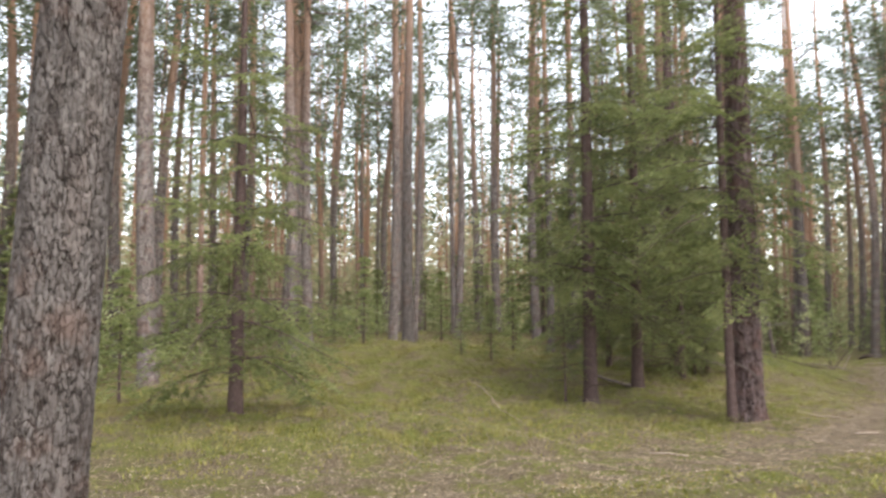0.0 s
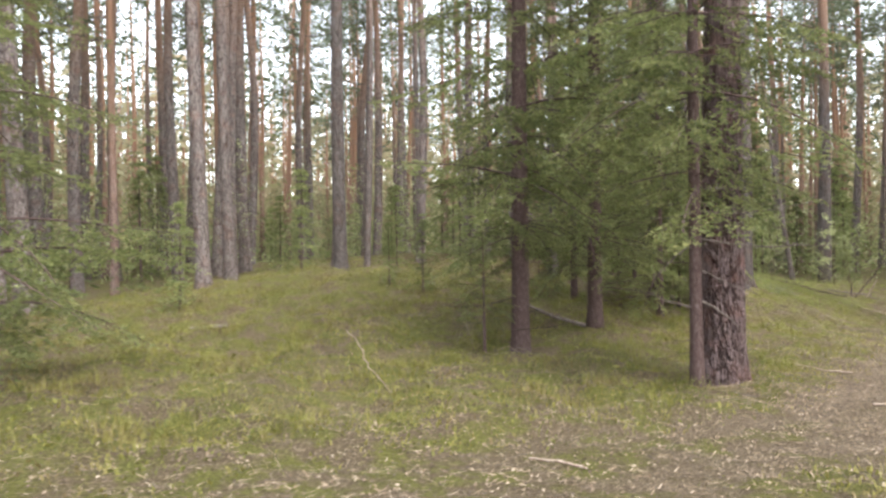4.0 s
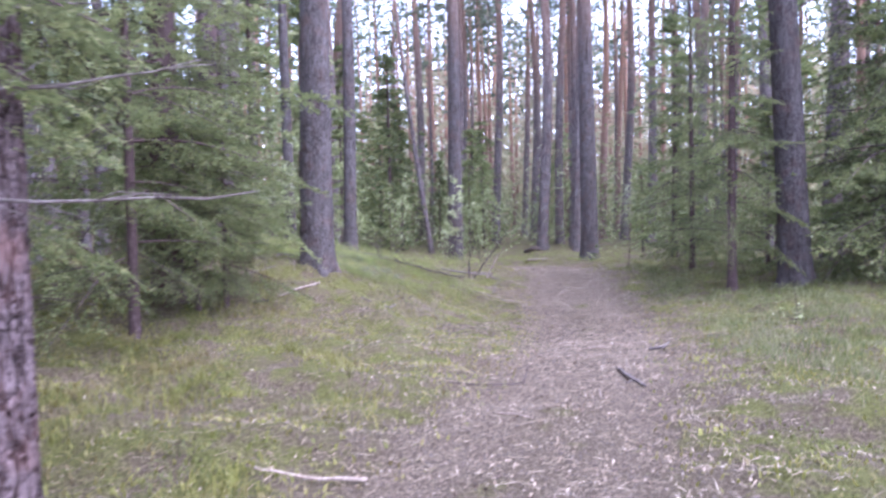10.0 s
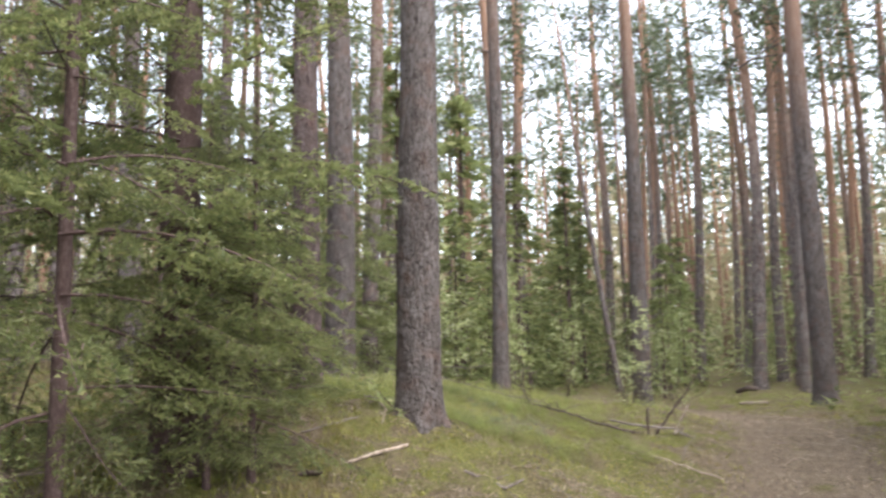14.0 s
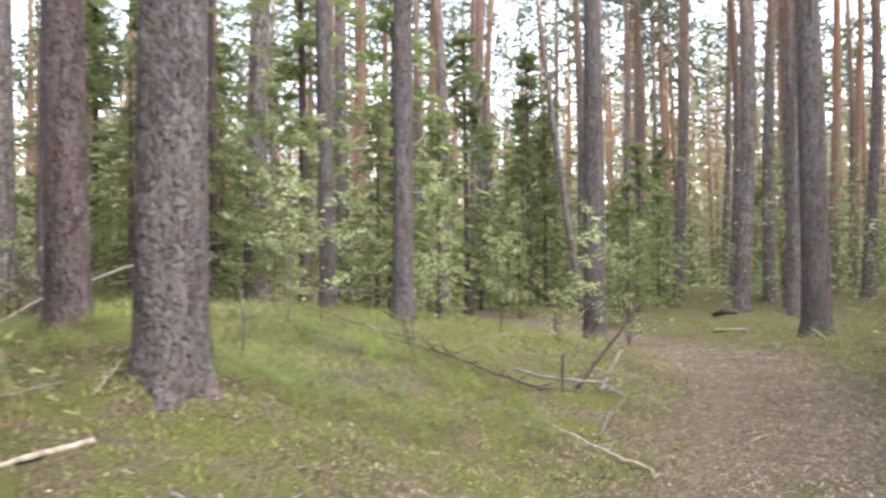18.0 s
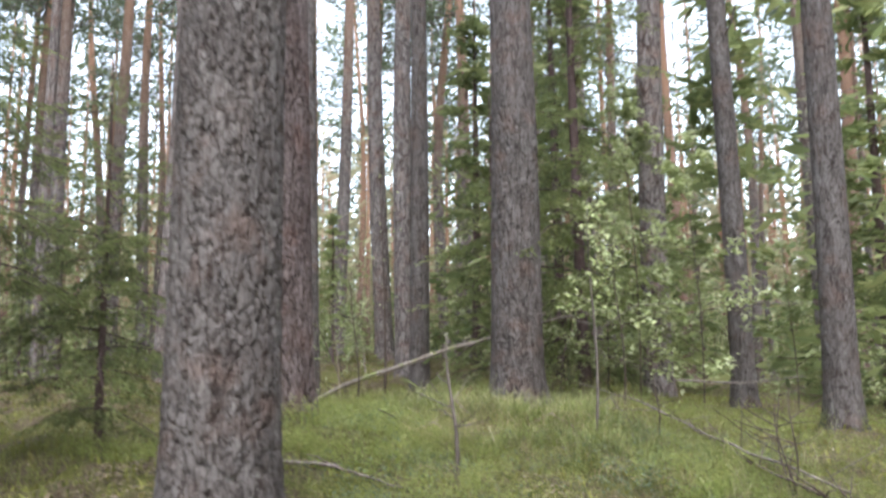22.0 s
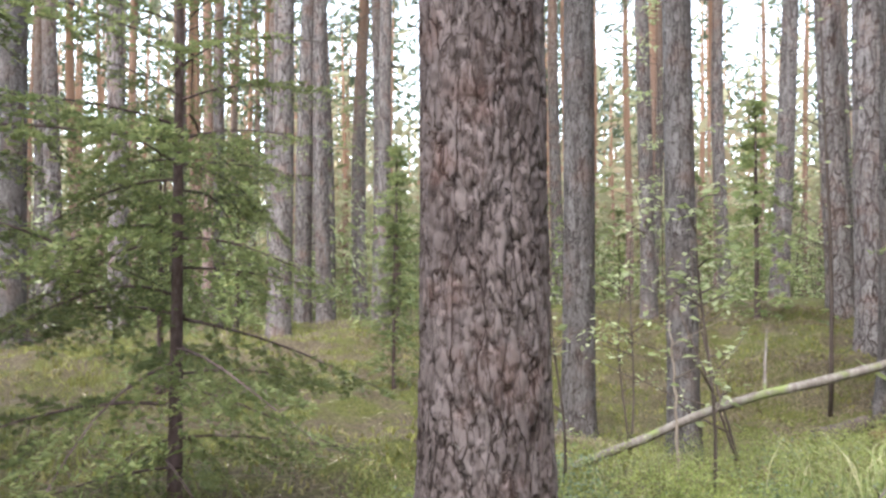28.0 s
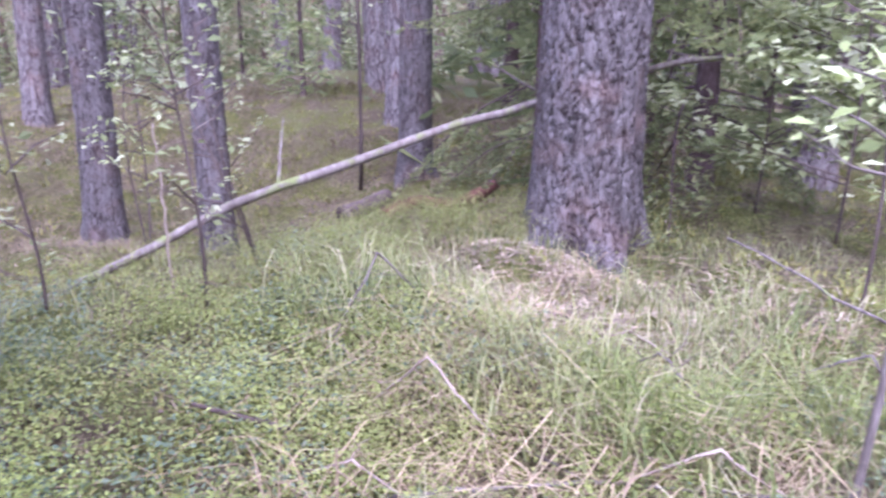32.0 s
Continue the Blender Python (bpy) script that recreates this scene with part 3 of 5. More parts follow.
# pines further in, one by one
MIDDLE = ((4.9, 25.0, 0.40), (0.74, 24.8, 0.36), (-0.7, 26.2, 0.36), (-2.4, 22.4, 0.28), (-3.9, 21.2, 0.19), (-2.5, 24.6, 0.22), (-4.6, 19.9, 0.32), (-8.0, 21.6, 0.30), (-5.0, 30.0, 0.38),
          (-7.0, 18.0, 0.32), (-7.1, 16.2, 0.36), (-8.4, 21.3, 0.34), (-10.6, 15.0, 0.46), (-9.8, 12.6, 0.42), (-10.4, 23.6, 0.36), (-15.0, 23.8, 0.5), (-13.2, 17.0, 0.40), (-4.0, 40.0, 0.42),
          (16.9, 30.1, 0.44), (19.5, 33.3, 0.40), (18.7, 30.8, 0.34), (11.4, 38.0, 0.5), (14.8, 33.0, 0.22), (17.7, 29.0, 0.30), (22.5, 31.0, 0.42), (23.2, 33.9, 0.40), (15.4, 39.6, 0.42),
          (16.35, 16.4, 0.42), (20.5, 22.5, 0.40), (24.0, 26.0, 0.4), (22.0, 19.0, 0.36), (9.0, 30.5, 0.34), (6.5, 31.5, 0.36), (1.8, 31.0, 0.36), (-1.0, 34.0, 0.4), (13.0, 44.0, 0.4), (9.5, 42.0, 0.36),
          (-12.5, 9.5, 0.40), (-16.5, 14.0, 0.44), (-9.2, 28.0, 0.36), (-13.5, 30.5, 0.4), (-17.5, 20.0, 0.42), (26.0, 15.0, 0.4), (23.0, 11.0, 0.42), (6.0, 38.0, 0.4), (21.0, 38.5, 0.4))
for x, y, d in MIDDLE:
    pine(x, y, d, "tall straight pine with grey bark and an orange upper stem")
lean_trunk = plain_trunk(0.11, 15, (-0.13, 0.02), 0.05, 0.2, 77)
pine(13.2, 32.2, 0.22, "slender pine leaning among straight ones", lean_trunk, 15, turn=0)

# the wood all round: pines at random distances, one by one within sight, the rest as far woods
rnd = np.random.RandomState(11)
taken = [(a[0], a[1]) for a in NEAR] + [(a[0], a[1]) for a in MIDDLE]
SPINE = ((-3, -5), (0, 0), (3, 5), (6, 10), (8, 14), (6, 18))
far_wood, far_green, far_low = Soup(), Soup(), Soup()
count = 0
for _ in range(14000):
    x, y = rnd.uniform(-85, 95), rnd.uniform(-45, 115)
    near = min(math.hypot(x - a, y - b) for a, b in SPINE)
    if near < 15.5 or near > 95 or (near > 60 and rnd.rand() < 0.3) or float(track_distance(np.array([x]), np.array([y]))[0]) < (2.2 if y < 27 else 1.0):
        continue
    if y < -8 and rnd.rand() < 0.6:
        continue
    if min((x - a) ** 2 + (y - b) ** 2 for a, b in taken) < 2.1 ** 2:
        continue
    taken.append((x, y))
    d = rnd.uniform(0.22, 0.42)
    if near < 34 and count < 190 and y > -6:
        count += 1
        pine(x, y, d, "tall straight pine in the depth of the forest" if count % 3 else "tall reddish pine in the depth of the forest", height=rnd.uniform(16, 21))
    else:
        h = rnd.uniform(15, 21)
        z0 = gz(x, y)
        zs = np.linspace(-0.3, h, 5)
        c = stem_line(zs, (rnd.normal(0, 0.012), rnd.normal(0, 0.012)), 0.06, len(taken))
        far_wood.add(*tube(np.column_stack([c[:, 0] + x, c[:, 1] + y, zs + z0]), np.linspace(d / 2, 0.03, 5), 6))
        n = 100
        q = np.column_stack([rnd.normal(0, 1.0, n), rnd.normal(0, 1.0, n), h * (1 - 0.5 * rnd.beta(1.2, 2.0, n))])
        far_green.add(*tuft_quads(q + (x, y, z0), 0.72, rnd))
    if len(taken) > 1750:
        break
tagged(new("far_pine_trunks", far_wood.mesh("far_pine_trunks", BARK_RED_HAZED, True)), "distant pine trunks standing close together", "forest", kind="stuff")
tagged(new("far_pine_crowns", far_green.mesh("far_pine_crowns", PINE_NEEDLE)), "distant green pine crowns against a white sky", "forest", kind="stuff")


def thicket(n, near_lo, near_hi, tall, blades_each, size, seed):
    """Far undergrowth: loose leafy spires that fill the depth between the trunks."""
    r = np.random.RandomState(seed)
    sp = Soup()
    made = 0
    while made < n:
        x, y = r.uniform(-85, 95), r.uniform(-20, 115)
        near = min(math.hypot(x - a, y - b) for a, b in SPINE)
        if near < near_lo or near > near_hi or (y < 0 and r.rand() < 0.7):
            continue
        if near < 60 and y < 28 and float(track_distance(np.array([x]), np.array([y]))[0]) < 2.4:
            continue
        h = tall * r.uniform(0.35, 1.15)
        u = r.beta(1.1, 1.5, blades_each)
        w = 0.30 * h ** 0.8 * (1.05 - u)
        q = np.column_stack([x + r.normal(0, 1, blades_each) * w, y + r.normal(0, 1, blades_each) * w, gz(x, y) + u * h])
        sp.add(*tuft_quads(q, size, r))
        made += 1
    return sp


tagged(new("far_spruce_thicket", thicket(750, 19, 60, 6.0, 90, 0.34, 31).mesh("far_spruce_thicket", NEEDLE)), "young spruces filling the depth of the forest", "forest", kind="stuff")
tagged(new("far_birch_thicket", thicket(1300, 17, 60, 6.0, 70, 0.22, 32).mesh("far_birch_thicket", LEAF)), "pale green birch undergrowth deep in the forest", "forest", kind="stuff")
tagged(new("far_forest_edge", thicket(2500, 40, 105, 16.0, 64, 1.3, 33).mesh("far_forest_edge", FAR_LEAF_HAZED)), "dense far undergrowth closing the forest", "forest", kind="stuff")


# ---- spruces ----
def spruce_spray(seed, length=1.0, needles_per_m=85, droop=0.25, gap=0.042, bare=0.09, side=0.45):
    """A flat spruce branch along +x: a woody axis, side twigs on both sides and needles."""
    r = np.random.RandomState(seed)
    wood, green = Soup(), Soup()
    s = np.linspace(0, 1, 7)

    def axis(u):
        return np.stack([length * u, 0.05 * length * np.sin(3 * u + seed), length * (0.10 * u - droop * u * u + 0.12 * np.clip(u - 0.75, 0, 1))], -1)

    wood.add(*tube(axis(s), np.linspace(0.0075, 0.0018, 7) * (0.5 + 0.5 * length), 4))
    starts, ends, sag = [], [], []
    u, k = bare, 0
    while u < 0.99:
        sgn = 1 if k % 2 else -1
        ln = length * side * (1.05 - u) ** 0.8 * min(1, (u - bare) * 4 + 0.45) * r.uniform(0.6, 1.15)
        a = r.uniform(0.75, 1.05)
        o = axis(np.array([u]))[0]
        e = o + ln * np.array([math.cos(a), sgn * math.sin(a), 0]) + (0, 0, -ln * r.uniform(0.2, 0.8))
        starts.append(o), ends.append(e)
        if ln > 0.16 * length:
            for f in (0.35, 0.6, 0.8):
                for q in (-1, 1):
                    m = o + (e - o) * f
                    b = math.atan2(e[1] - o[1], e[0] - o[0]) + q * 0.75
                    l2 = ln * (1 - f) * r.uniform(0.5, 0.9)
                    starts.append(m), ends.append(m + (l2 * math.cos(b), l2 * math.sin(b), -l2 * r.uniform(0.3, 0.95)))
        u += gap / length * r.uniform(0.8, 1.25)
        k += 1
    starts.append(axis(np.array([0.7]))[0]), ends.append(axis(np.array([1.02]))[0])
    S, E_ = np.array(starts), np.array(ends)
    for o, e in zip(S, E_):
        d = e - o
        n = np.array([-d[1], d[0], 0])
        n = n / (np.linalg.norm(n) + 1e-9) * 0.0022
        wood.add([o - n, o + n, e], np.array([[0, 1, 2]]))
    ln = np.linalg.norm(E_ - S, axis=1)
    per = np.maximum(3, (ln * needles_per_m).astype(int))
    which = np.repeat(np.arange(len(S)), per)
    f = r.uniform(0.03, 1.0, len(which))[:, None]
    base = S[which] + (E_ - S)[which] * f
    d = (E_ - S)[which] / ln[which][:, None]
    rad = r.normal(0, 1, (len(which), 3))
    rad[:, 2] = np.abs(rad[:, 2]) * 0.7
    out = d * r.uniform(0.5, 1.0, (len(which), 1)) + rad / np.linalg.norm(rad, axis=1, keepdims=True)
    out /= np.linalg.norm(out, axis=1, keepdims=True)
    nl = r.uniform(0.02, 0.04, (len(which), 1))
    w = np.cross(out, rad)
    w = w / (np.linalg.norm(w, axis=1, keepdims=True) + 1e-9) * 0.0068
    v = np.stack([base - w, base + w, base + out * nl], 1).reshape(-1, 3)
    green.add(v, np.arange(len(v)).reshape(-1, 3))
    return wood.mesh("branch", SPRUCE_BARK), green.mesh("needles", NEEDLE)


def dead_branch(seed, length=1.0):
    r = np.random.RandomState(seed)
    sp = Soup()
    s = np.linspace(0, 1, 8)
    p = np.stack([length * s, 0.06 * length * np.sin(4 * s + seed), length * (-0.12 * s + 0.10 * np.sin(2.4 * s + seed))], -1)
    sp.add(*tube(p, np.linspace(0.010, 0.0025, 8) * (0.6 + 0.4 * length), 5))
    for k in range(6):
        u = r.uniform(0.3, 0.95)
        o = np.array([np.interp(u, s, p[:, m]) for m in range(3)])
        a, l2 = r.uniform(-1.1, 1.1), length * r.uniform(0.08, 0.3)
        e = o + l2 * np.array([math.cos(a), math.sin(a), r.uniform(-0.5, 0.2)])
        sp.add(*tube([o, (o + e) / 2 + r.normal(0, 0.01, 3), e], [0.004, 0.003, 0.0015], 4))
    return sp.mesh("dead_branch", DARK_TWIG)


SPRAYS = [spruce_spray(40 + k, 1.0, droop=0.2 + 0.1 * k, gap=0.046) for k in range(4)]
LOOSE = [spruce_spray(60 + k, 1.0, needles_per_m=75, droop=0.2 + 0.12 * k, gap=0.06, bare=0.35) for k in range(3)]
DEAD = [dead_branch(80 + k) for k in range(4)]


def spruce(x, y, height, r0, label, crown_from=0.3, spread=1.1, whorls=14, per=5, seed=0, dead_to=0.0, dead_count=0, sprays=None, lean=(0, 0), group="spruces", top=True, dead_len=1.0, to=1.0):
    """A spruce: a stem, whorls of needle branches from crown_from metres up, and dead branches below."""
    r = np.random.RandomState(seed + 500)
    t = thing("spruce_tree", x, y, gz(x, y), label, "spruce tree", group)
    part("trunk", plain_trunk(r0, height, lean, 0.02, 0.3, seed, 14, SPRUCE_BARK), t)
    sprays = sprays or SPRAYS
    for k in range(whorls):
        u = (k + r.uniform(0, 0.5)) / whorls
        z = crown_from + (height * to - crown_from) * u
        ln = spread * (1 - (z / height) ** 1.3) ** 0.8 * (0.75 + 0.25 * min(1, k / 2 + 0.3)) + 0.12
        a0 = r.uniform(0, 360)
        for q in range(per):
            wood, green = sprays[r.randint(len(sprays))]
            sc = ln * r.uniform(0.7, 1.2)
            tilt = r.uniform(-8, 22) - 38 * u ** 1.5
            m = pose(lean[0] * z, lean[1] * z, z + r.uniform(-0.12, 0.12), r.uniform(-20, 20), tilt, a0 + 360 * q / per + r.uniform(-24, 24)) @ Matrix.Diagonal((sc, sc, sc, 1))
            b = part("branch", wood, t, m)
            part("needles", green, b)
    for k in range(dead_count):
        z = r.uniform(0.25, dead_to)
        sc = dead_len * r.uniform(0.35, 1.1)
        part("dead_branch", DEAD[r.randint(4)], t, pose(lean[0] * z, lean[1] * z, z, r.uniform(0, 360), r.uniform(-8, 14), r.uniform(0, 360)) @ Matrix.Diagonal((sc, sc, sc, 1)), "bare dead branch")
    return t


slim = spruce(1.5, 7.26, 13.0, 0.075, "slim spruce with a bare reddish stem, green above, beside a pine", 2.3, 2.1, 12, 6, 1, 2.3, 8, lean=(0.0, 0.005), dead_len=0.6, to=0.62)


def long_dead_branch(owner, root, tip, sag, r0, seed):
    """A long bare branch from root to tip, both relative to the tree's foot."""
    r = np.random.RandomState(seed)
    s = np.linspace(0, 1, 9)
    a, e = np.array(root), np.array(tip)
    p = a + (e - a) * s[:, None] + np.outer(np.sin(s * np.pi), (0, 0, -sag)) + r.normal(0, 0.006, (9, 3))
    p[0] = a
    sp = Soup()
    sp.add(*tube(p, np.linspace(r0 * 1.25, 0.003, 9), 6))
    for k in range(5):
        q = p[r.randint(3, 8)]
        t = q + (e - a) * r.uniform(0.06, 0.2) + r.normal(0, 0.07, 3)
        sp.add(*tube([q, (q + t) / 2 + r.normal(0, 0.01, 3), t], [0.004, 0.003, 0.001], 4))
    part("dead_branch", sp.mesh("dead_branch", DEAD_WOOD, True), owner, label="long bare dead branch")


z0 = gz(1.5, 7.26)
for k, (za, dx, dy, zb, sag, r0) in enumerate(((1.86, 1.36, -0.15, 1.97, 0.08, 0.011), (1.55, 1.56, -0.12, 1.47, 0.06, 0.010), (0.86, 0.55, -0.2, 0.40, -0.06, 0.012), (1.21, 0.58, -0.22, 0.93, 0.02, 0.007),
                                                (2.12, 1.0, -0.15, 2.16, 0.03, 0.009), (1.48, -0.5, -0.15, 1.10, -0.05, 0.009), (1.85, -0.55, -0.15, 1.78, 0.03, 0.008), (0.75, -0.6, -0.1, 0.95, 0.02, 0.012))):
    long_dead_branch(slim, (0, 0, za - z0), (dx, dy, zb - z0), sag, r0, 700 + k)
spruce(-0.33, 9.45, 14.0, 0.13, "spruce with a dark stem and sweeping green branches", 1.8, 2.1, 14, 6, 2, 2.0, 12, to=0.68)
spruce(1.05, 11.3, 13.0, 0.12, "dim spruce with many dry lower twigs", 1.5, 2.3, 13, 5, 3, 2.0, 18, dead_len=1.4, to=0.7)
spruce(-0.85, 9.2, 1.75, 0.022, "little young spruce with bluish green needles", 0.62, 0.72, 9, 6, 4, 0.6, 5, sprays=LOOSE, dead_len=0.45)
spruce(-6.1, 5.8, 7.5, 0.10, "young spruce with tiers of level branches over moss", 0.6, 2.1, 13, 5, 5, 0.8, 5)
spruce(2.95, 14.65, 15.0, 0.20, "dark spruce with low sweeping branches beside the track", 1.5, 2.4, 9, 5, 6, 2.0, 16, to=0.5)
spruce(2.55, 12.95, 9.0, 0.06, "lush young spruce sweeping towards the track", 0.7, 1.9, 10, 5, 16, 0.8, 6, to=0.75)
spruce(1.2, 14.6, 11.0, 0.07, "green spruce in the shade of taller trees", 0.6, 1.8, 8, 5, 17, to=0.65)
spruce(3.66, 14.5, 4.2, 0.035, "thin young spruce with drooping branches", 0.5, 1.2, 11, 6, 7, 0.6, 3, to=0.95)
spruce(3.3, 14.35, 3.2, 0.03, "thin young spruce in the shade", 0.4, 1.1, 9, 6, 8, 0.6, 3)
spruce(12.1, 14.62, 8.0, 0.08, "green spruce at the edge of the track clearing", 0.9, 1.5, 13, 5, 9, 1.2, 6, to=0.85)
spruce(13.25, 17.05, 7.0, 0.06, "green spruce behind another spruce", 0.5, 1.4, 12, 5, 10, to=0.9)
spruce(15.1, 13.4, 12.0, 0.22, "large dark spruce with dense branches to the ground", 0.5, 2.9, 16, 7, 11, 1.5, 8, to=0.65)
spruce(16.9, 12.0, 11.0, 0.16, "dark spruce standing behind another spruce", 0.5, 2.5, 12, 6, 18, to=0.65)
spruce(2.75, 17.7, 3.1, 0.03, "young spruce with bare lower stem and light green tips", 0.45, 1.0, 11, 5, 12)
spruce(2.9, 16.6, 4.0, 0.045, "young spruce with drooping grey-green branches", 1.4, 1.3, 8, 5, 13)
spruce(4.5, 23.2, 8.0, 0.08, "tall green spruce behind pale-leaved rowans", 0.5, 1.8, 13, 5, 14, to=0.85)
spruce(3.2, 23.3, 4.2, 0.05, "young spruce with low branches behind a thick pine", 0.25, 1.3, 9, 5, 15)

# spruces further in: whole crowns in one mesh
def small_spruce(seed, rows=20, blades=13, arms=6):
    r = np.random.RandomState(seed)
    sp = Soup()
    for k in range(rows):
        z = 0.06 + 0.92 * (k / rows) ** 0.9 + r.normal(0, 0.01)
        reach = (0.30 * (1 - z) ** 0.8 + 0.015) * r.uniform(0.7, 1.2)
        for q in range(arms):
            a = r.uniform(0, 6.28)
            ln = reach * r.uniform(0.4, 1.3)
            f = np.sqrt(r.uniform(0.03, 1, blades))
            a = a + r.normal(0, 0.22, blades) * f
            c = np.column_stack([np.cos(a) * ln * f, np.sin(a) * ln * f, z + ln * (0.15 * f - 0.5 * f * f)])
            c += r.normal(0, 1, c.shape) * (0.008, 0.008, 0.006)
            v, fc = tuft_quads(c, 0.05, r, 0.2)
            sp.add(v, fc)
    return sp.mesh("crown", NEEDLE)


SMALL = [small_spruce(90 + k) for k in range(3)]
STEM = plain_trunk(0.10, 6.0, seed=3, mat=SPRUCE_BARK, sides=8)


def far_spruce(x, y, h):
    t = thing("spruce_tree", x, y, gz(x, y), "young green spruce among the pine trunks", "spruce tree", "spruces in the wood", (x * 50) % 360)
    k = int(abs(x * 3 + y * 5)) % 3
    part("trunk", STEM, t, Matrix.Diagonal((h / 8, h / 8, h / 6, 1)))
    part("crown", SMALL[k], t, Matrix.Diagonal((h * 0.9, h * 0.9, h, 1)))


for x, y, h in ((-1.15, 25.2, 3.0), (3.2, 25.6, 8.0), (5.7, 26.6, 9.0), (7.6, 29.2, 9.0), (9.8, 31.6, 8.0), (1.2, 26.4, 7.0), (12.0, 33.5, 8.0), (-1.9, 13.5, 1.6), (-2.6, 14.0, 1.3), (-6.5, 13.0, 2.2), (-9.0, 9.0, 2.6), (-5.5, 19.5, 3.0), (-3.0, 21.0, 2.6), (-11.5, 13.5, 3.0), (-0.9, 18.0, 2.4), (-0.6, 20.0, 1.6),
                (-5.5, 25.5, 2.8), (-1.4, 28.0, 3.2), (-9.5, 18.5, 3.5), (2.4, 27.5, 6.5), (1.0, 28.5, 7.0), (7.2, 27.5, 4.5), (8.6, 28.0, 5.0), (3.8, 28.5, 6.0), (12.5, 36.5, 7.0), (10.4, 33.0, 3.5),
                (15.5, 20.5, 6.5), (16.5, 18.0, 7.5), (19.0, 15.5, 8.0), (20.5, 17.5, 9.0), (17.8, 22.5, 5.0), (18.5, 26.0, 3.0), (21.5, 28.0, 4.5), (15.2, 17.0, 3.5), (19.5, 12.5, 7.0), (24.5, 22.0, 6.0),
                (-3.6, 26.4, 2.6), (-6.8, 22.6, 2.4), (-14.5, 20.5, 4.0), (-12.0, 26.0, 4.5), (6.3, 33.0, 5.0), (-2.0, 37.0, 5.0), (15.0, 36.0, 4.0), (13.2, 28.5, 3.5), (14.6, 31.5, 5.0), (12.6, 34.0, 6.0), (16.0, 33.5, 4.5), (13.6, 38.0, 7.0), (11.0, 30.5, 2.6), (9.6, 36.0, 6.5), (18.0, 38.0, 6.0)):
    far_spruce(x, y, h)
for _ in range(110):
    x, y = rnd.uniform(-32, 42), rnd.uniform(6, 62)
    if min(math.hypot(x - a, y - b) for a, b in SPINE) > 17 and float(track_distance(np.array([x]), np.array([y]))[0]) > 2.5:
        far_spruce(x, y, rnd.uniform(1.5, 6.5))


# ---- broad-leaved saplings ----
def leaf_cloud(points, size, r):
    """Folded pointed leaves at points: two triangles each side of the rib."""
    n = len(points)
    d = r.normal(0, 1, (n, 3))
    d[:, 2] *= 0.35
    d /= np.linalg.norm(d, axis=1, keepdims=True)
    s = np.cross(d, [0, 0, 1.0] + r.normal(0, 0.35, (n, 3)))
    s /= np.linalg.norm(s, axis=1, keepdims=True) + 1e-9
    up = np.cross(s, d)
    ln = size * r.uniform(0.6, 1.3, (n, 1))
    w = ln * 0.30
    tip, mid = points + d * ln, points + d * ln * 0.45
    v = np.stack([points, mid + s * w + up * w * 0.35, tip, mid - s * w + up * w * 0.35], 1).reshape(-1, 3)
    i = np.arange(n)[:, None] * 4
    return v, np.vstack([i + [0, 1, 2], i + [0, 2, 3]])


def sapling(x, y, height, leaves, label, seed=0, lean=(0, 0), leaf=0.05, low=0.3, reach=0.5, r0=0.0085, stems=1, category="sapling", wood=None):
    r = np.random.RandomState(seed + 900)
    t = thing("sapling", x, y, gz(x, y), label, category)
    pts = []
    for k in range(stems):
        out = (r.normal(0, 0.12), r.normal(0, 0.12)) if stems > 1 else (0, 0)
        h = height * (r.uniform(0.7, 1) if k else 1)
        s = np.linspace(0, 1, 9)
        p = np.stack([(lean[0] + out[0]) * h * s + 0.03 * np.sin(5 * s + k), (lean[1] + out[1]) * h * s + 0.03 * np.cos(4 * s + k), h * s - 0.05], -1)
        v, f = tube(p, np.linspace(r0, 0.003, 9), 6)
        part("stem", mesh_from("stem", v, f, wood or DARK_TWIG, True), t)
        tw = Soup()
        for q in range(max(4, int(14 * h / 2))):
            u = r.uniform(low, 1)
            o = np.array([np.interp(u, s, p[:, m]) for m in range(3)])
            a, ln = r.uniform(0, 6.28), reach * (1.15 - u) * r.uniform(0.5, 1.2) + 0.06
            e = o + ln * np.array([math.cos(a), math.sin(a), r.uniform(0.1, 0.7)])
            tw.add(*tube([o, (o + e) / 2 + r.normal(0, 0.015, 3), e], [0.005, 0.0035, 0.0015], 4))
            n = max(1, int(leaves / (14 * h / 2) / stems))
            g = r.uniform(0.25, 1.05, (n, 1))
            pts.append(o + (e - o) * g + r.normal(0, 0.035, (n, 3)))
        tagged(part("twigwork", tw.mesh("twigwork", wood or DARK_TWIG), t), kind="stuff")
    if leaves:
        v, f = leaf_cloud(np.vstack(pts), leaf, r)
        part("foliage", mesh_from("foliage", v, f, LEAF), t, label="pale green leaves")
    return t


sapling(5.5, 22.2, 3.4, 1900, "slender rowan with pale green leaves beside a pine", 1, leaf=0.078, low=0.1, reach=0.9)
sapling(5.0, 22.6, 2.6, 1100, "slender rowan with pale green leaves under spruces", 2, leaf=0.078, low=0.1, reach=0.8)
sapling(6.15, 22.2, 2.9, 1300, "slender rowan with pale green leaves among pine trunks", 31, leaf=0.078, low=0.1, reach=0.75)
sapling(6.9, 23.2, 2.0, 420, "leafy rowan sapling in the undergrowth", 3, leaf=0.09, low=0.1, reach=0.6)
sapling(11.4, 23.6, 2.2, 900, "bushy leafy sapling beside the track", 4, leaf=0.07, low=0.1, reach=0.55, stems=3)
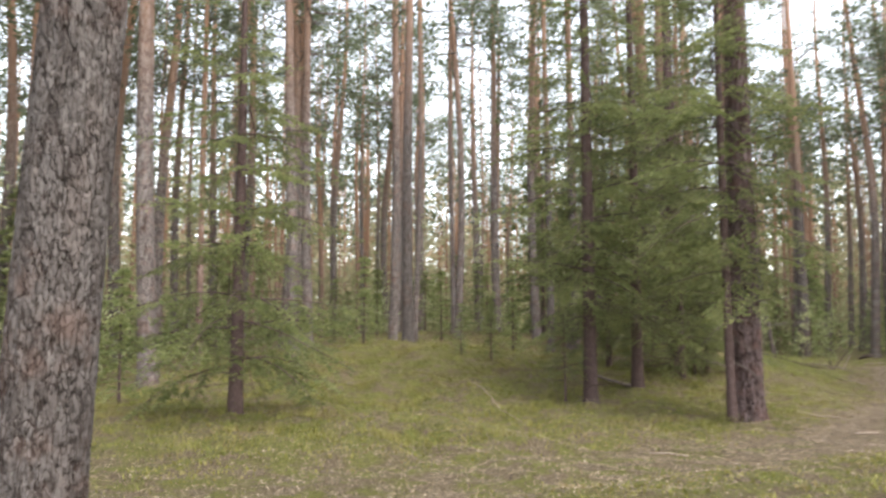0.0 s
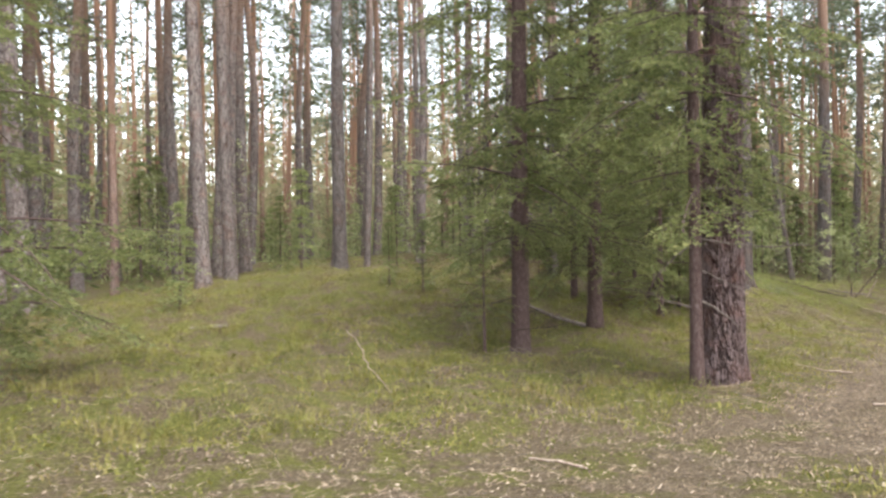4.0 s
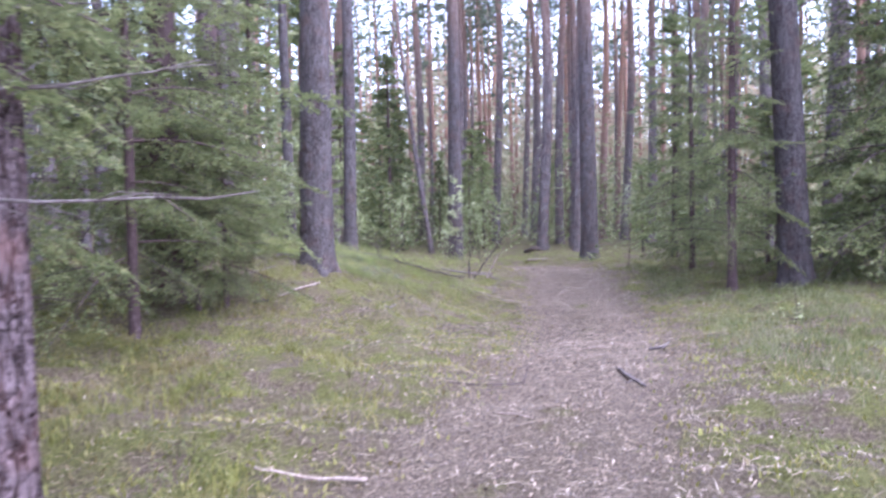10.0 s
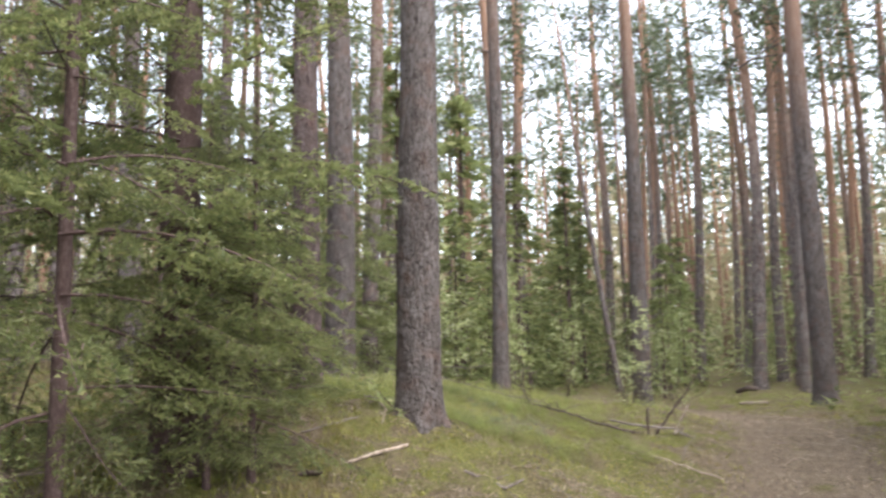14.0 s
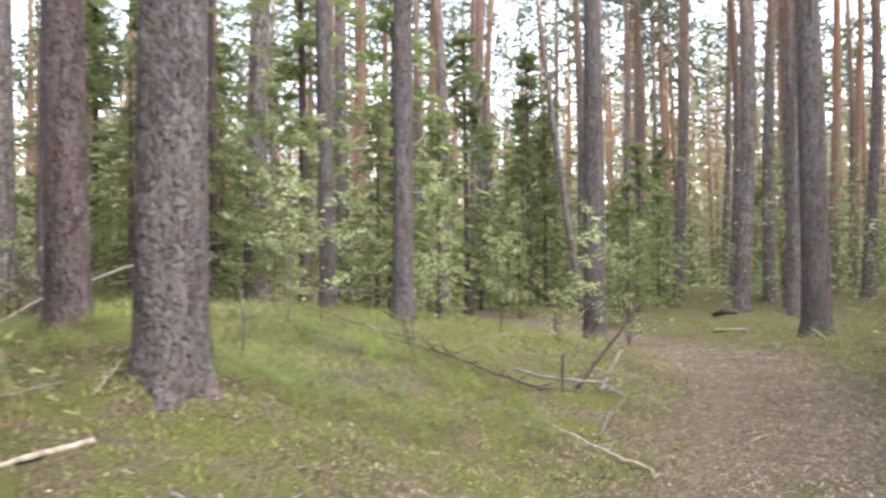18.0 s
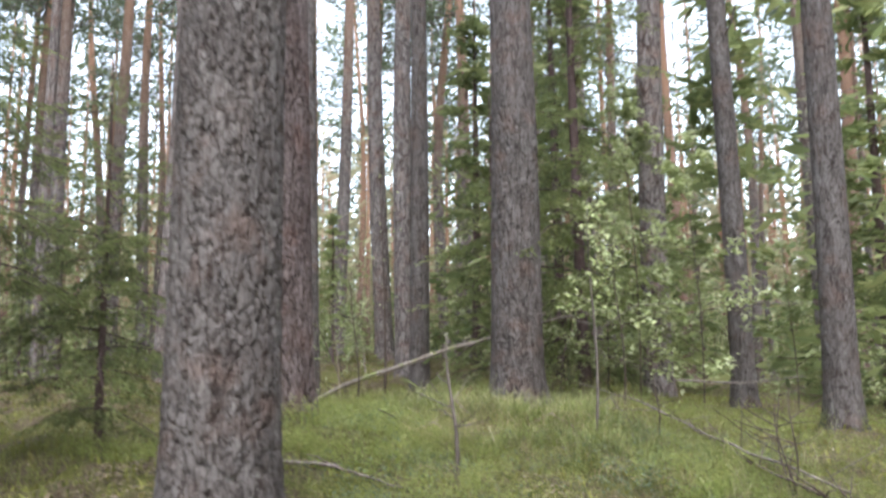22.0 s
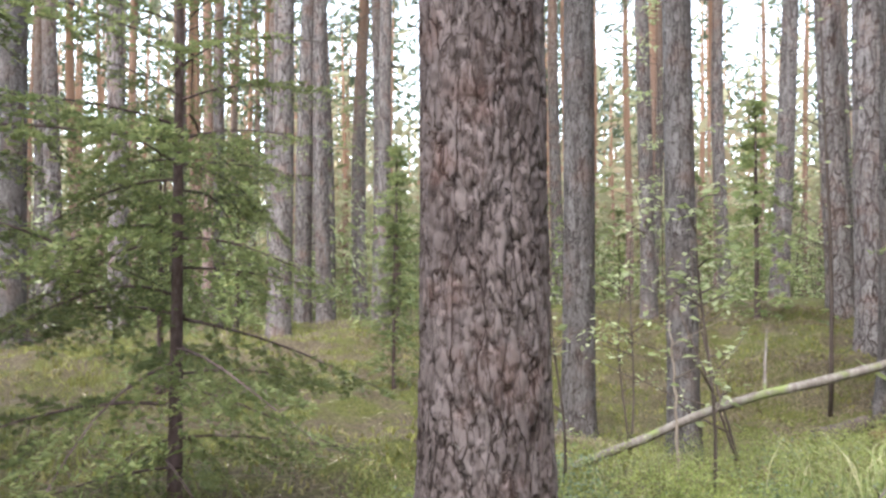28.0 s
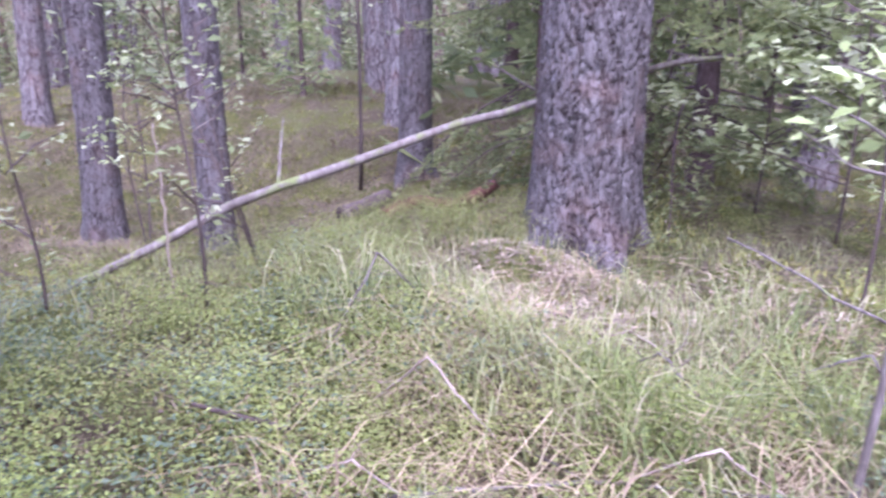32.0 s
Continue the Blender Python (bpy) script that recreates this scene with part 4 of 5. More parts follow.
sapling(10.9, 24.4, 2.6, 900, "leafy sapling behind a pine", 5, leaf=0.06, low=0.2, reach=0.5, stems=2)
sapling(9.4, 25.0, 2.8, 1100, "leafy young birch in the undergrowth", 6, leaf=0.05, low=0.15, reach=0.6, stems=2)
sapling(8.4, 26.5, 3.4, 1300, "leafy young birch in the undergrowth", 7, leaf=0.05, low=0.15, reach=0.7, stems=2)
sapling(7.9, 23.8, 1.6, 600, "low leafy bush among grass", 8, leaf=0.05, low=0.1, reach=0.5, stems=4, category="bush")
sapling(9.6, 21.6, 0.8, 150, "low leafy bush among grass", 9, leaf=0.05, low=0.1, reach=0.4, stems=4, category="bush")
sapling(12.7, 18.5, 1.6, 110, "thin leafy sapling at the track's edge", 10, leaf=0.05, low=0.25, reach=0.35)
sapling(10.2, 11.4, 0.6, 46, "tiny leafy sapling in the grass", 11, leaf=0.045, low=0.2, reach=0.2)
sapling(15.6, 13.4, 1.9, 160, "leafy sapling against dark spruces", 12, leaf=0.055, low=0.3, reach=0.5, stems=2)
sapling(1.35, 23.3, 4.4, 60, "tall thin bare sapling with a fork", 13, leaf=0.06, low=0.3, reach=0.9, r0=0.022)
sapling(5.88, 19.8, 2.0, 130, "dark crooked sapling with pale leaves at its top", 14, (0.02, 0.02), leaf=0.055, low=0.4, reach=0.6, r0=0.014, wood=DEAD_WOOD)
sapling(5.75, 20.9, 1.6, 150, "thin sapling with pale leaves beside a thick pine", 15, leaf=0.06, low=0.45, reach=0.5)
sapling(3.75, 19.55, 1.3, 110, "thin leafy sapling near a fallen pole", 16, leaf=0.05, low=0.3, reach=0.35)
sapling(3.1, 19.3, 1.0, 90, "thin leafy sapling at the foot of a slender pine", 17, leaf=0.05, low=0.2, reach=0.3)
sapling(6.25, 20.2, 0.8, 14, "small leafy sapling among blueberry shrubs", 18, leaf=0.05, low=0.3, reach=0.25)
sapling(5.59, 18.14, 0.98, 0, "dead broken sapling with bare forked twigs among blueberries", 19, (0.02, 0.0), low=0.35, reach=0.42, r0=0.018, wood=DEAD_WOOD)
sapling(2.9, 20.6, 1.6, 190, "thin leafy sapling behind a fallen pole", 32, leaf=0.05, low=0.15, reach=0.5, stems=2)
sapling(2.2, 20.4, 1.5, 170, "thin leafy sapling among slender pines", 33, leaf=0.05, low=0.15, reach=0.5, stems=2)
sapling(7.3, 19.6, 0.75, 0, "dry bare dead shrub in the grass", 20, low=0.3, reach=0.6, stems=3)
sapling(-3.6, 33.0, 5.5, 420, "tall pale green birch sapling deep in the wood", 21, leaf=0.09, low=0.3, reach=1.1)
sapling(-1.6, 24.0, 4.5, 600, "tall pale green birch sapling deep in the wood", 22, leaf=0.08, low=0.3, reach=1.0)
sapling(3.4, 34.0, 5.5, 420, "tall pale green birch sapling deep in the wood", 23, leaf=0.09, low=0.3, reach=1.1)
for k in range(90):
    x, y = rnd.uniform(-16, 26), rnd.uniform(18, 42)
    if min(math.hypot(x - a, y - b) for a, b in SPINE) > 13.5 and float(track_distance(np.array([x]), np.array([y]))[0]) > 2.0:
        sapling(x, y, rnd.uniform(1.5, 4.5), 420, "leafy birch sapling in the undergrowth", 40 + k, leaf=0.075, low=0.15, reach=0.8, stems=2)


# ---- fallen wood ----
def fallen(name, points, radii, mat, label, category, sides=8, lift=None, twigs=0, seed=0, twig_len=0.25):
    """A fallen stem or stick through plan points (x, y, height above the ground)."""
    r = np.random.RandomState(seed + 300)
    p = np.array([(x, y, gz(x, y) + h) for x, y, h in points])
    s = np.linspace(0, 1, len(p))
    u = np.linspace(0, 1, max(9, 5 * len(p)))
    q = np.stack([np.interp(u, s, p[:, m]) for m in range(3)], -1)
    k = np.linalg.norm(p[-1] - p[0])
    q[1:-1] += r.normal(0, 0.006 * min(k, 2), (len(q) - 2, 3)) * (1, 1, 0.5)
    rr = np.interp(u, np.linspace(0, 1, len(radii)), radii)
    o = q[0].copy()
    v, f = tube(q - o, rr * r.uniform(0.9, 1.1, len(rr)), sides)
    if not twigs:
        ob = new(name, mesh_from(name, v, f, mat, True))
        ob.location = o
        return tagged(ob, label, category)
    ob = thing(name, *o, label, category)
    part("stem", mesh_from("stem", v, f, mat, True), ob)
    for n in range(twigs):
        g = r.uniform(0.2, 0.98)
        b = np.array([np.interp(g, u, q[:, m]) for m in range(3)]) - o
        d = r.normal(0, 1, 3)
        d[2] = abs(d[2]) * 0.6 + 0.1
        e = b + d / np.linalg.norm(d) * twig_len * r.uniform(0.4, 1.3)
        v, f = tube([b, (b + e) / 2 + r.normal(0, 0.012, 3), e], np.array([0.5, 0.35, 0.15]) * np.interp(g, np.linspace(0, 1, len(radii)), radii), 5)
        part("twig", mesh_from("twig", v, f, mat, True), ob)
    return ob


fallen("fallen_pole", [(2.36, 19.64, 0.03), (3.00, 20.60, 0.39), (3.86, 21.86, 0.66), (4.43, 22.45, 0.96), (5.45, 23.40, 1.17), (7.10, 23.90, 1.41)], [0.025, 0.023, 0.018, 0.009], MOSSY_WOOD, "long grey fallen pole leaning up behind a pine", "fallen pole", 10, twigs=9, seed=1, twig_len=0.6)
fallen("fallen_branch", [(6.18, 20.98, 0.12), (6.98, 19.95, 0.10), (7.59, 19.26, 0.10), (8.05, 18.94, 0.10), (8.45, 18.52, 0.08), (8.64, 18.29, 0.05)], [0.006, 0.010, 0.015, 0.019, 0.022, 0.012], DARK_TWIG, "long dark dead branch lying in the grass beside the track", "branch", 8, twigs=12, seed=2, twig_len=0.35)
fallen("dead_branch", [(9.01, 18.61, 0.02), (9.33, 18.51, 0.47), (9.65, 18.41, 0.98)], [0.021, 0.015, 0.007], DARK_TWIG, "dark dead branch sticking up from the grass", "branch", 7, twigs=3, seed=3, twig_len=0.15)
fallen("dead_branch", [(9.21, 18.44, 0.02), (9.33, 18.40, 0.28), (9.45, 18.36, 0.53)], [0.022, 0.02, 0.016], PALE_WOOD, "pale broken branch end in the grass", "branch", 8, seed=4)
fallen("dead_branch", [(8.77, 18.32, 0.02), (8.77, 18.32, 0.22), (8.78, 18.32, 0.40)], [0.015, 0.02, 0.012], DARK_TWIG, "short dark stub standing in the grass", "branch", 7, seed=34)
fallen("stick", [(8.18, 17.83, 0.03), (8.55, 17.33, 0.03), (8.76, 16.90, 0.03), (9.07, 16.67, 0.03)], [0.008, 0.011, 0.013, 0.009], PALE_WOOD, "pale forked stick lying on moss beside the track", "stick", 7, twigs=3, seed=5)
fallen("stick", [(8.84, 17.37, 0.03), (9.00, 17.61, 0.10), (9.41, 18.16, 0.15)], [0.009, 0.008, 0.004], DEAD_WOOD, "bent grey stick in the grass", "stick", 6, seed=6)
fallen("fallen_branch", [(4.44, 15.16, 0.03), (4.74, 15.28, 0.03), (5.11, 15.46, 0.03)], [0.016, 0.020, 0.024], PALE_WOOD, "pale barkless branch lying on moss below a pine", "branch", 8, seed=7)
fallen("stick", [(5.64, 15.06, 0.03), (6.01, 14.91, 0.03), (6.34, 15.60, 0.03)], [0.012, 0.016, 0.008], DEAD_WOOD, "forked grey stick lying on moss", "stick", 6, twigs=2, seed=8)
fallen("stick", [(4.05, 14.93, 0.03), (4.15, 14.90, 0.03), (4.27, 14.87, 0.03)], [0.02, 0.024, 0.018], DARK_TWIG, "dark broken stick on the moss", "stick", 6, twigs=2, seed=9)
fallen("stick", [(-0.68, 4.26, 0.02), (-0.48, 4.1, 0.03), (-0.29, 3.97, 0.02)], [0.010, 0.014, 0.010], PALE_WOOD, "pale brown stick lying across the track's edge", "stick", 7, seed=10)
fallen("stick", [(3.1, 6.55, 0.02), (3.25, 6.5, 0.03), (3.42, 6.5, 0.02)], [0.014, 0.02, 0.014], PALE_WOOD, "short pale stick on the trodden track", "stick", 7, seed=11)
fallen("stick", [(3.21, 8.69, 0.02), (3.5, 8.55, 0.03), (3.83, 8.42, 0.02)], [0.008, 0.012, 0.014], PALE_WOOD, "pale stick lying on dry grass beside the track", "stick", 7, seed=12)
fallen("stick", [(6.82, 10.25, 0.02), (6.72, 9.9, 0.03), (6.6, 9.52, 0.03)], [0.012, 0.018, 0.014], DEAD_WOOD, "short thick grey stick on the track", "stick", 7, twigs=1, seed=13)
fallen("stick", [(7.95, 11.31, 0.02), (8.06, 11.2, 0.04), (8.2, 11.27, 0.07)], [0.018, 0.020, 0.010], DEAD_WOOD, "curved grey stick at the track's edge", "stick", 7, seed=14)
fallen("stick", [(5.1, 10.3, 0.02), (5.45, 10.2, 0.02), (5.75, 10.15, 0.03), (5.95, 10.4, 0.16)], [0.005, 0.007, 0.007, 0.004], DARK_TWIG, "thin dark twig with an upturned end on the track", "twig", 6, seed=15)
fallen("stick", [(-2.62, 7.95, 0.36), (-2.45, 7.75, 0.27), (-2.25, 7.3, 0.12), (-1.85, 6.4, 0.01)], [0.004, 0.007, 0.007, 0.006], PALE_WOOD, "pale crooked stick standing out of the moss", "stick", 7, twigs=1, seed=16, twig_len=0.15)
fallen("dead_branch", [(8.37, 18.79, 0.12), (8.72, 18.47, 0.10), (9.23, 18.52, 0.08), (9.40, 18.26, 0.05)], [0.016, 0.018, 0.010], DEAD_WOOD, "grey dead branch lying across a dark one", "branch", 7, twigs=4, seed=41, twig_len=0.18)
fallen("stick", [(3.73, 15.76, 0.03), (3.78, 15.87, 0.06), (4.06, 15.63, 0.03)], [0.010, 0.012, 0.006], DEAD_WOOD, "bent grey stick lying on moss", "stick", 6, twigs=2, seed=42, twig_len=0.15)
fallen("stick", [(4.00, 15.85, 0.03), (4.28, 16.06, 0.03), (4.62, 16.38, 0.03)], [0.009, 0.011, 0.007], DEAD_WOOD, "long grey stick half sunk in moss", "stick", 6, twigs=1, seed=43)
fallen("stick", [(11.36, 27.79, 0.02), (11.08, 27.86, 0.30), (10.81, 27.92, 0.54)], [0.008, 0.010, 0.006], PALE_WOOD, "pale stick lying in the grass among pines", "stick", 6, seed=44)
fallen("twig", [(4.87, 16.17, 0.03), (4.93, 16.45, 0.05), (4.89, 16.89, 0.08)], [0.006, 0.008, 0.004], PALE_WOOD, "pale twig at the foot of a thick pine", "twig", 6, twigs=2, seed=45, twig_len=0.12)
fallen("twig", [(5.85, 16.86, 0.02), (5.73, 16.85, 0.07), (5.62, 16.85, 0.16)], [0.005, 0.007, 0.004], DARK_TWIG, "thin dark twig leaning from a pine's foot", "twig", 6, twigs=1, seed=46, twig_len=0.1)
fallen("stick", [(7.08, 18.80, 0.03), (7.23, 18.60, 0.03), (7.39, 18.59, 0.03)], [0.007, 0.009, 0.005], DEAD_WOOD, "thin grey stick in the grass before a dead branch", "stick", 6, seed=47)
fallen("fallen_log", [(-0.05, 11.6, 0.22), (0.4, 11.4, 0.15), (0.88, 11.22, 0.05)], [0.028, 0.033, 0.036], DEAD_WOOD, "thin fallen log lying under spruces", "log", 8, seed=17)
fallen("fallen_log", [(-5.51, 10.66, 0.03), (-4.91, 10.69, 0.05)], [0.04, 0.036], MOSSY_WOOD, "short mossy log on the forest floor", "log", 9, seed=18)
fallen("cut_log", [(2.12, 22.2, 0.12), (2.1, 22.45, 0.12), (2.12, 22.75, 0.10)], [0.07, 0.07, 0.065], DARK_TWIG, "cut log with a brown end and pale mossy top", "log", 12, seed=19)
fallen("rotten_log", [(2.78, 21.9, 0.08), (2.95, 22.05, 0.10), (3.15, 22.2, 0.07), (3.38, 22.35, 0.12)], [0.08, 0.045, 0.07, 0.03], ROTTEN, "red-brown rotten log crumbling beside a pine", "log", 10, twigs=3, seed=20, twig_len=0.12)
fallen("stump", [(15.78, 29.42, 0.04), (15.85, 28.86, 0.14), (16.08, 28.75, 0.08)], [0.06, 0.09, 0.05], DARK_TWIG, "low dark stump at the bend of the track", "stump", 9, seed=21)
fallen("fallen_log", [(14.44, 26.64, 0.03), (14.87, 26.05, 0.04)], [0.04, 0.045], PALE_WOOD, "pale log lying in the far track", "log", 8, seed=22)
fallen("fallen_log", [(16.2, 21.5, 0.06), (17.6, 22.0, 0.08)], [0.06, 0.05], DEAD_WOOD, "grey log among grass", "log", 8, seed=23)
fallen("fallen_branch", [(4.75, 17.1, 0.05), (4.85, 17.25, 0.07), (5.12, 17.55, 0.06), (5.5, 17.75, 0.05)], [0.008, 0.014, 0.014, 0.006], DEAD_WOOD, "dry forked branch lying below a thick pine", "branch", 7, twigs=6, seed=24)
fallen("dry_branch", [(5.2, 21.2, 0.30), (6.0, 20.6, 0.25), (6.65, 20.13, 0.18), (7.65, 19.46, 0.10)], [0.004, 0.007, 0.009, 0.010], DEAD_WOOD, "long thin dry branch lying over the shrubs", "branch", 6, twigs=12, seed=25, twig_len=0.4)
fallen("dry_branch", [(6.1, 21.4, 0.35), (6.7, 21.5, 0.5), (7.2, 21.55, 0.62)], [0.010, 0.008, 0.005], DEAD_WOOD, "dry branch reaching across the grass", "branch", 6, twigs=3, seed=26)
fallen("stick", [(4.9, 19.2, 0.05), (5.3, 19.55, 0.06), (5.75, 19.75, 0.07)], [0.006, 0.007, 0.004], DEAD_WOOD, "thin dry stick lying on dead bracken", "stick", 6, twigs=2, seed=27)
fallen("stick", [(4.4, 19.0, 0.15), (4.55, 19.2, 0.06)], [0.006, 0.012], DARK_TWIG, "dark twig sticking out of the shrubs", "twig", 6, seed=28)
fallen("white_twig", [(3.55, 19.6, 0.02), (3.5, 19.62, 0.4), (3.42, 19.66, 0.72)], [0.007, 0.006, 0.003], PALE_WOOD, "bare whitish twig standing before a slender pine", "twig", 6, twigs=3, seed=29)
for k, (x, y, a) in enumerate(((2.6, 5.3, 20), (4.4, 7.4, 100), (6.2, 9.6, 60), (7.6, 11.9, 150), (8.7, 13.6, 30), (9.8, 16.3, 80), (10.6, 18.0, 120), (11.2, 19.9, 10), (9.9, 14.6, 170), (6.9, 12.6, 45), (5.2, 9.2, 130), (11.9, 20.7, 70), (8.9, 15.1, 110), (10.2, 17.1, 20))):
    c, s_ = math.cos(radians(a)), math.sin(radians(a))
    fallen("stick", [(x - 0.14 * c, y - 0.14 * s_, 0.01), (x, y, 0.018), (x + 0.16 * c, y + 0.16 * s_, 0.012)], [0.005, 0.008, 0.005], PALE_WOOD, "small pale stick on the trodden track", "stick", 6, seed=60 + k)


# ---- ground cover ----
def scatter(n, x0, x1, y0, y1, r):
    return r.uniform(x0, x1, n), r.uniform(y0, y1, n)


def blades(x, y, r, height, width, lean, seg=2):
    """Bent blades rooted at x, y."""
    n = len(x)
    z = ground_z(x, y) - 0.01
    a = r.uniform(0, 6.28, n)
    d = np.column_stack([np.cos(a), np.sin(a)])
    h = height * r.uniform(0.5, 1.3, n)
    l = h * lean * r.uniform(0.3, 1.5, n)
    w = width * r.uniform(0.7, 1.3, n)
    b = a + 1.57 + r.normal(0, 0.4, n)
    sx, sy = np.cos(b) * w / 2, np.sin(b) * w / 2
    base = np.column_stack([x, y, z])
    side = np.column_stack([sx, sy, 0 * sx])
    mid = base + np.column_stack([d[:, 0] * l * 0.3, d[:, 1] * l * 0.3, h * 0.6])
    tip = base + np.column_stack([d[:, 0] * l, d[:, 1] * l, h * np.clip(1 - 0.25 * (l / h) ** 2, 0.35, 1)])
    v = np.stack([base - side, base + side, mid + side * 0.8, mid - side * 0.8, tip], 1).reshape(-1, 3)
    i = np.arange(n)[:, None] * 5
    return v, [i + [0, 1, 2, 3], i + [3, 2, 4]]


def stuff(name, v, f, mat, label, category):
    return tagged(new(name, mesh_from(name, v, f, mat)), label, category, kind="stuff")


def tufted(x, y, r, per, spread):
    return np.repeat(x, per) + r.normal(0, spread, len(x) * per), np.repeat(y, per) + r.normal(0, spread, len(y) * per)


r = np.random.RandomState(5)
# moss and short grass along the whole walk
x, y = scatter(210000, -9, 15, -2, 26, r)
keep = (track_distance(x, y) > 0.5 + 0.8 * r.rand(len(x))) & (waves(x, y, 9, (3.5, 1.4), (0.35, 0.35)) > -0.7 + 1.3 * r.rand(len(x)))
v, f = blades(x[keep], y[keep], r, 0.055, 0.016, 1.0)
stuff("moss_tufts", v, f, MOSS, "yellow-green moss tufts covering the forest floor", "moss")
x, y = scatter(9000, -10, 17, -3, 27, r)
keep = (track_distance(x, y) > 1.2 + 0.6 * r.rand(len(x))) & (waves(x, y, 12, (4, 1.6), (0.4, 0.4)) > -0.15 + 0.8 * r.rand(len(x)) + 0.5 * ((x > 3) & (x < 9.5) & (y > 13.5) & (y < 18.3)))
x, y = tufted(x[keep], y[keep], r, 9, 0.07)
v, f = blades(x, y, r, 0.10, 0.005, 1.0)
stuff("grass_tufts", v, f, GRASS, "thin green forest grass in tufts", "grass")
x, y = scatter(9000, 8.0, 16, 7, 19, r)
keep = (track_distance(x, y) > 1.25 + 0.5 * r.rand(len(x))) & (x > 0.6 * y + 1.0) & (waves(x, y, 17, (3, 1.2), (0.5, 0.4)) > -0.3)
x, y = tufted(x[keep], y[keep], r, 8, 0.06)
v, f = blades(x, y, r, 0.13, 0.006, 1.0)
stuff("green_grass", v, f, GRASS, "green grass along the far side of the track", "grass")
x, y = scatter(7000, -10, 4.5, 3.0, 18.0, r)
keep = (track_distance(x, y) > 1.3) & (waves(x, y, 61, (2.2, 0.9), (0.5, 0.45)) > 0.05 + 0.4 * r.rand(len(x)))
x, y = tufted(x[keep], y[keep], r, 14, 0.11)
v, f = blades(x, y, r, 0.15, 0.007, 1.1)
stuff("bilberry_growth", v, f, MOSS, "shaggy moss and bilberry growth in hummocks", "moss")
x, y = scatter(2200, -8, 14, -3, 25, r)
keep = (track_distance(x, y) > 0.7) & (waves(x, y, 15, (4, 1.5), (0.5, 0.4)) > -0.1)
x, y = tufted(x[keep], y[keep], r, 6, 0.10)
v, f = blades(x, y, r, 0.13, 0.0045, 2.2)
stuff("dry_grass", v, f, STRAW, "pale dry grass lying over moss", "grass")


def shrubs(n, box, mat, name, label, clump, r, height=0.20, leaf=0.022, seed=20, level=0.0):
    """Low berry shrubs: leaves up along short stems."""
    x, y = scatter(n, *box, r)
    keep = (track_distance(x, y) > 1.5) & (((x - 4.85) / 1.0) ** 2 + ((y - 20.8) / 0.7) ** 2 > 0.7 + 0.6 * r.rand(n)) & (waves(x, y, seed, (2.2, 0.8), (0.5, 0.4)) > level - 0.35 + 0.7 * r.rand(n))
    x, y = x[keep], y[keep]
    per = clump
    hh = np.repeat(height * r.uniform(0.5, 1.25, len(x)), per)
    px, py = np.repeat(x, per), np.repeat(y, per)
    u = r.uniform(0.25, 1.0, len(px))
    pts = np.column_stack([px + r.normal(0, 0.035, len(px)) * (0.5 + u), py + r.normal(0, 0.035, len(px)) * (0.5 + u), ground_z(px, py) + hh * u])
    v, f = leaf_cloud(pts, leaf, r)
    v2, f2 = blades(x, y, r, height * 0.55, 0.0035, 0.3)
    stuff(name, np.vstack([v, v2]), [np.vstack([f, f2[1] + len(v)]), f2[0] + len(v)], mat, label, "shrubs")


shrubs(11000, (2.2, 8.4, 16.9, 22.5), BERRY, "blueberry_shrubs", "low bright green blueberry shrubs on the bank", 26, r, 0.18, 0.0145, 20, -0.12)
shrubs(6500, (3.2, 7.0, 17.6, 20.4), BERRY, "blueberry_shrubs", "dense blueberry shrubs round a pine's foot", 22, r, 0.16, 0.013, 21, 0.1)
shrubs(3600, (3.0, 7.2, 17.3, 20.8), BERRY_BLUE, "cowberry_shrubs", "dark bluish cowberry shrubs between blueberries", 14, r, 0.11, 0.020, 22, 0.1)
shrubs(4500, (-9, 3.5, 4.0, 18.0), BERRY, "blueberry_shrubs", "low shrubs over the mossy mound", 8, r, 0.15, 0.028, 23, 0.0)
shrubs(3500, (9, 20, 12, 28), BERRY, "blueberry_shrubs", "low green shrubs along the far side of the track", 8, r, 0.18, 0.03, 24, -0.1)
shrubs(2600, (5.5, 12, 19.5, 28), BERRY, "blueberry_shrubs", "low green shrubs among the pines", 8, r, 0.18, 0.03, 25, -0.1)
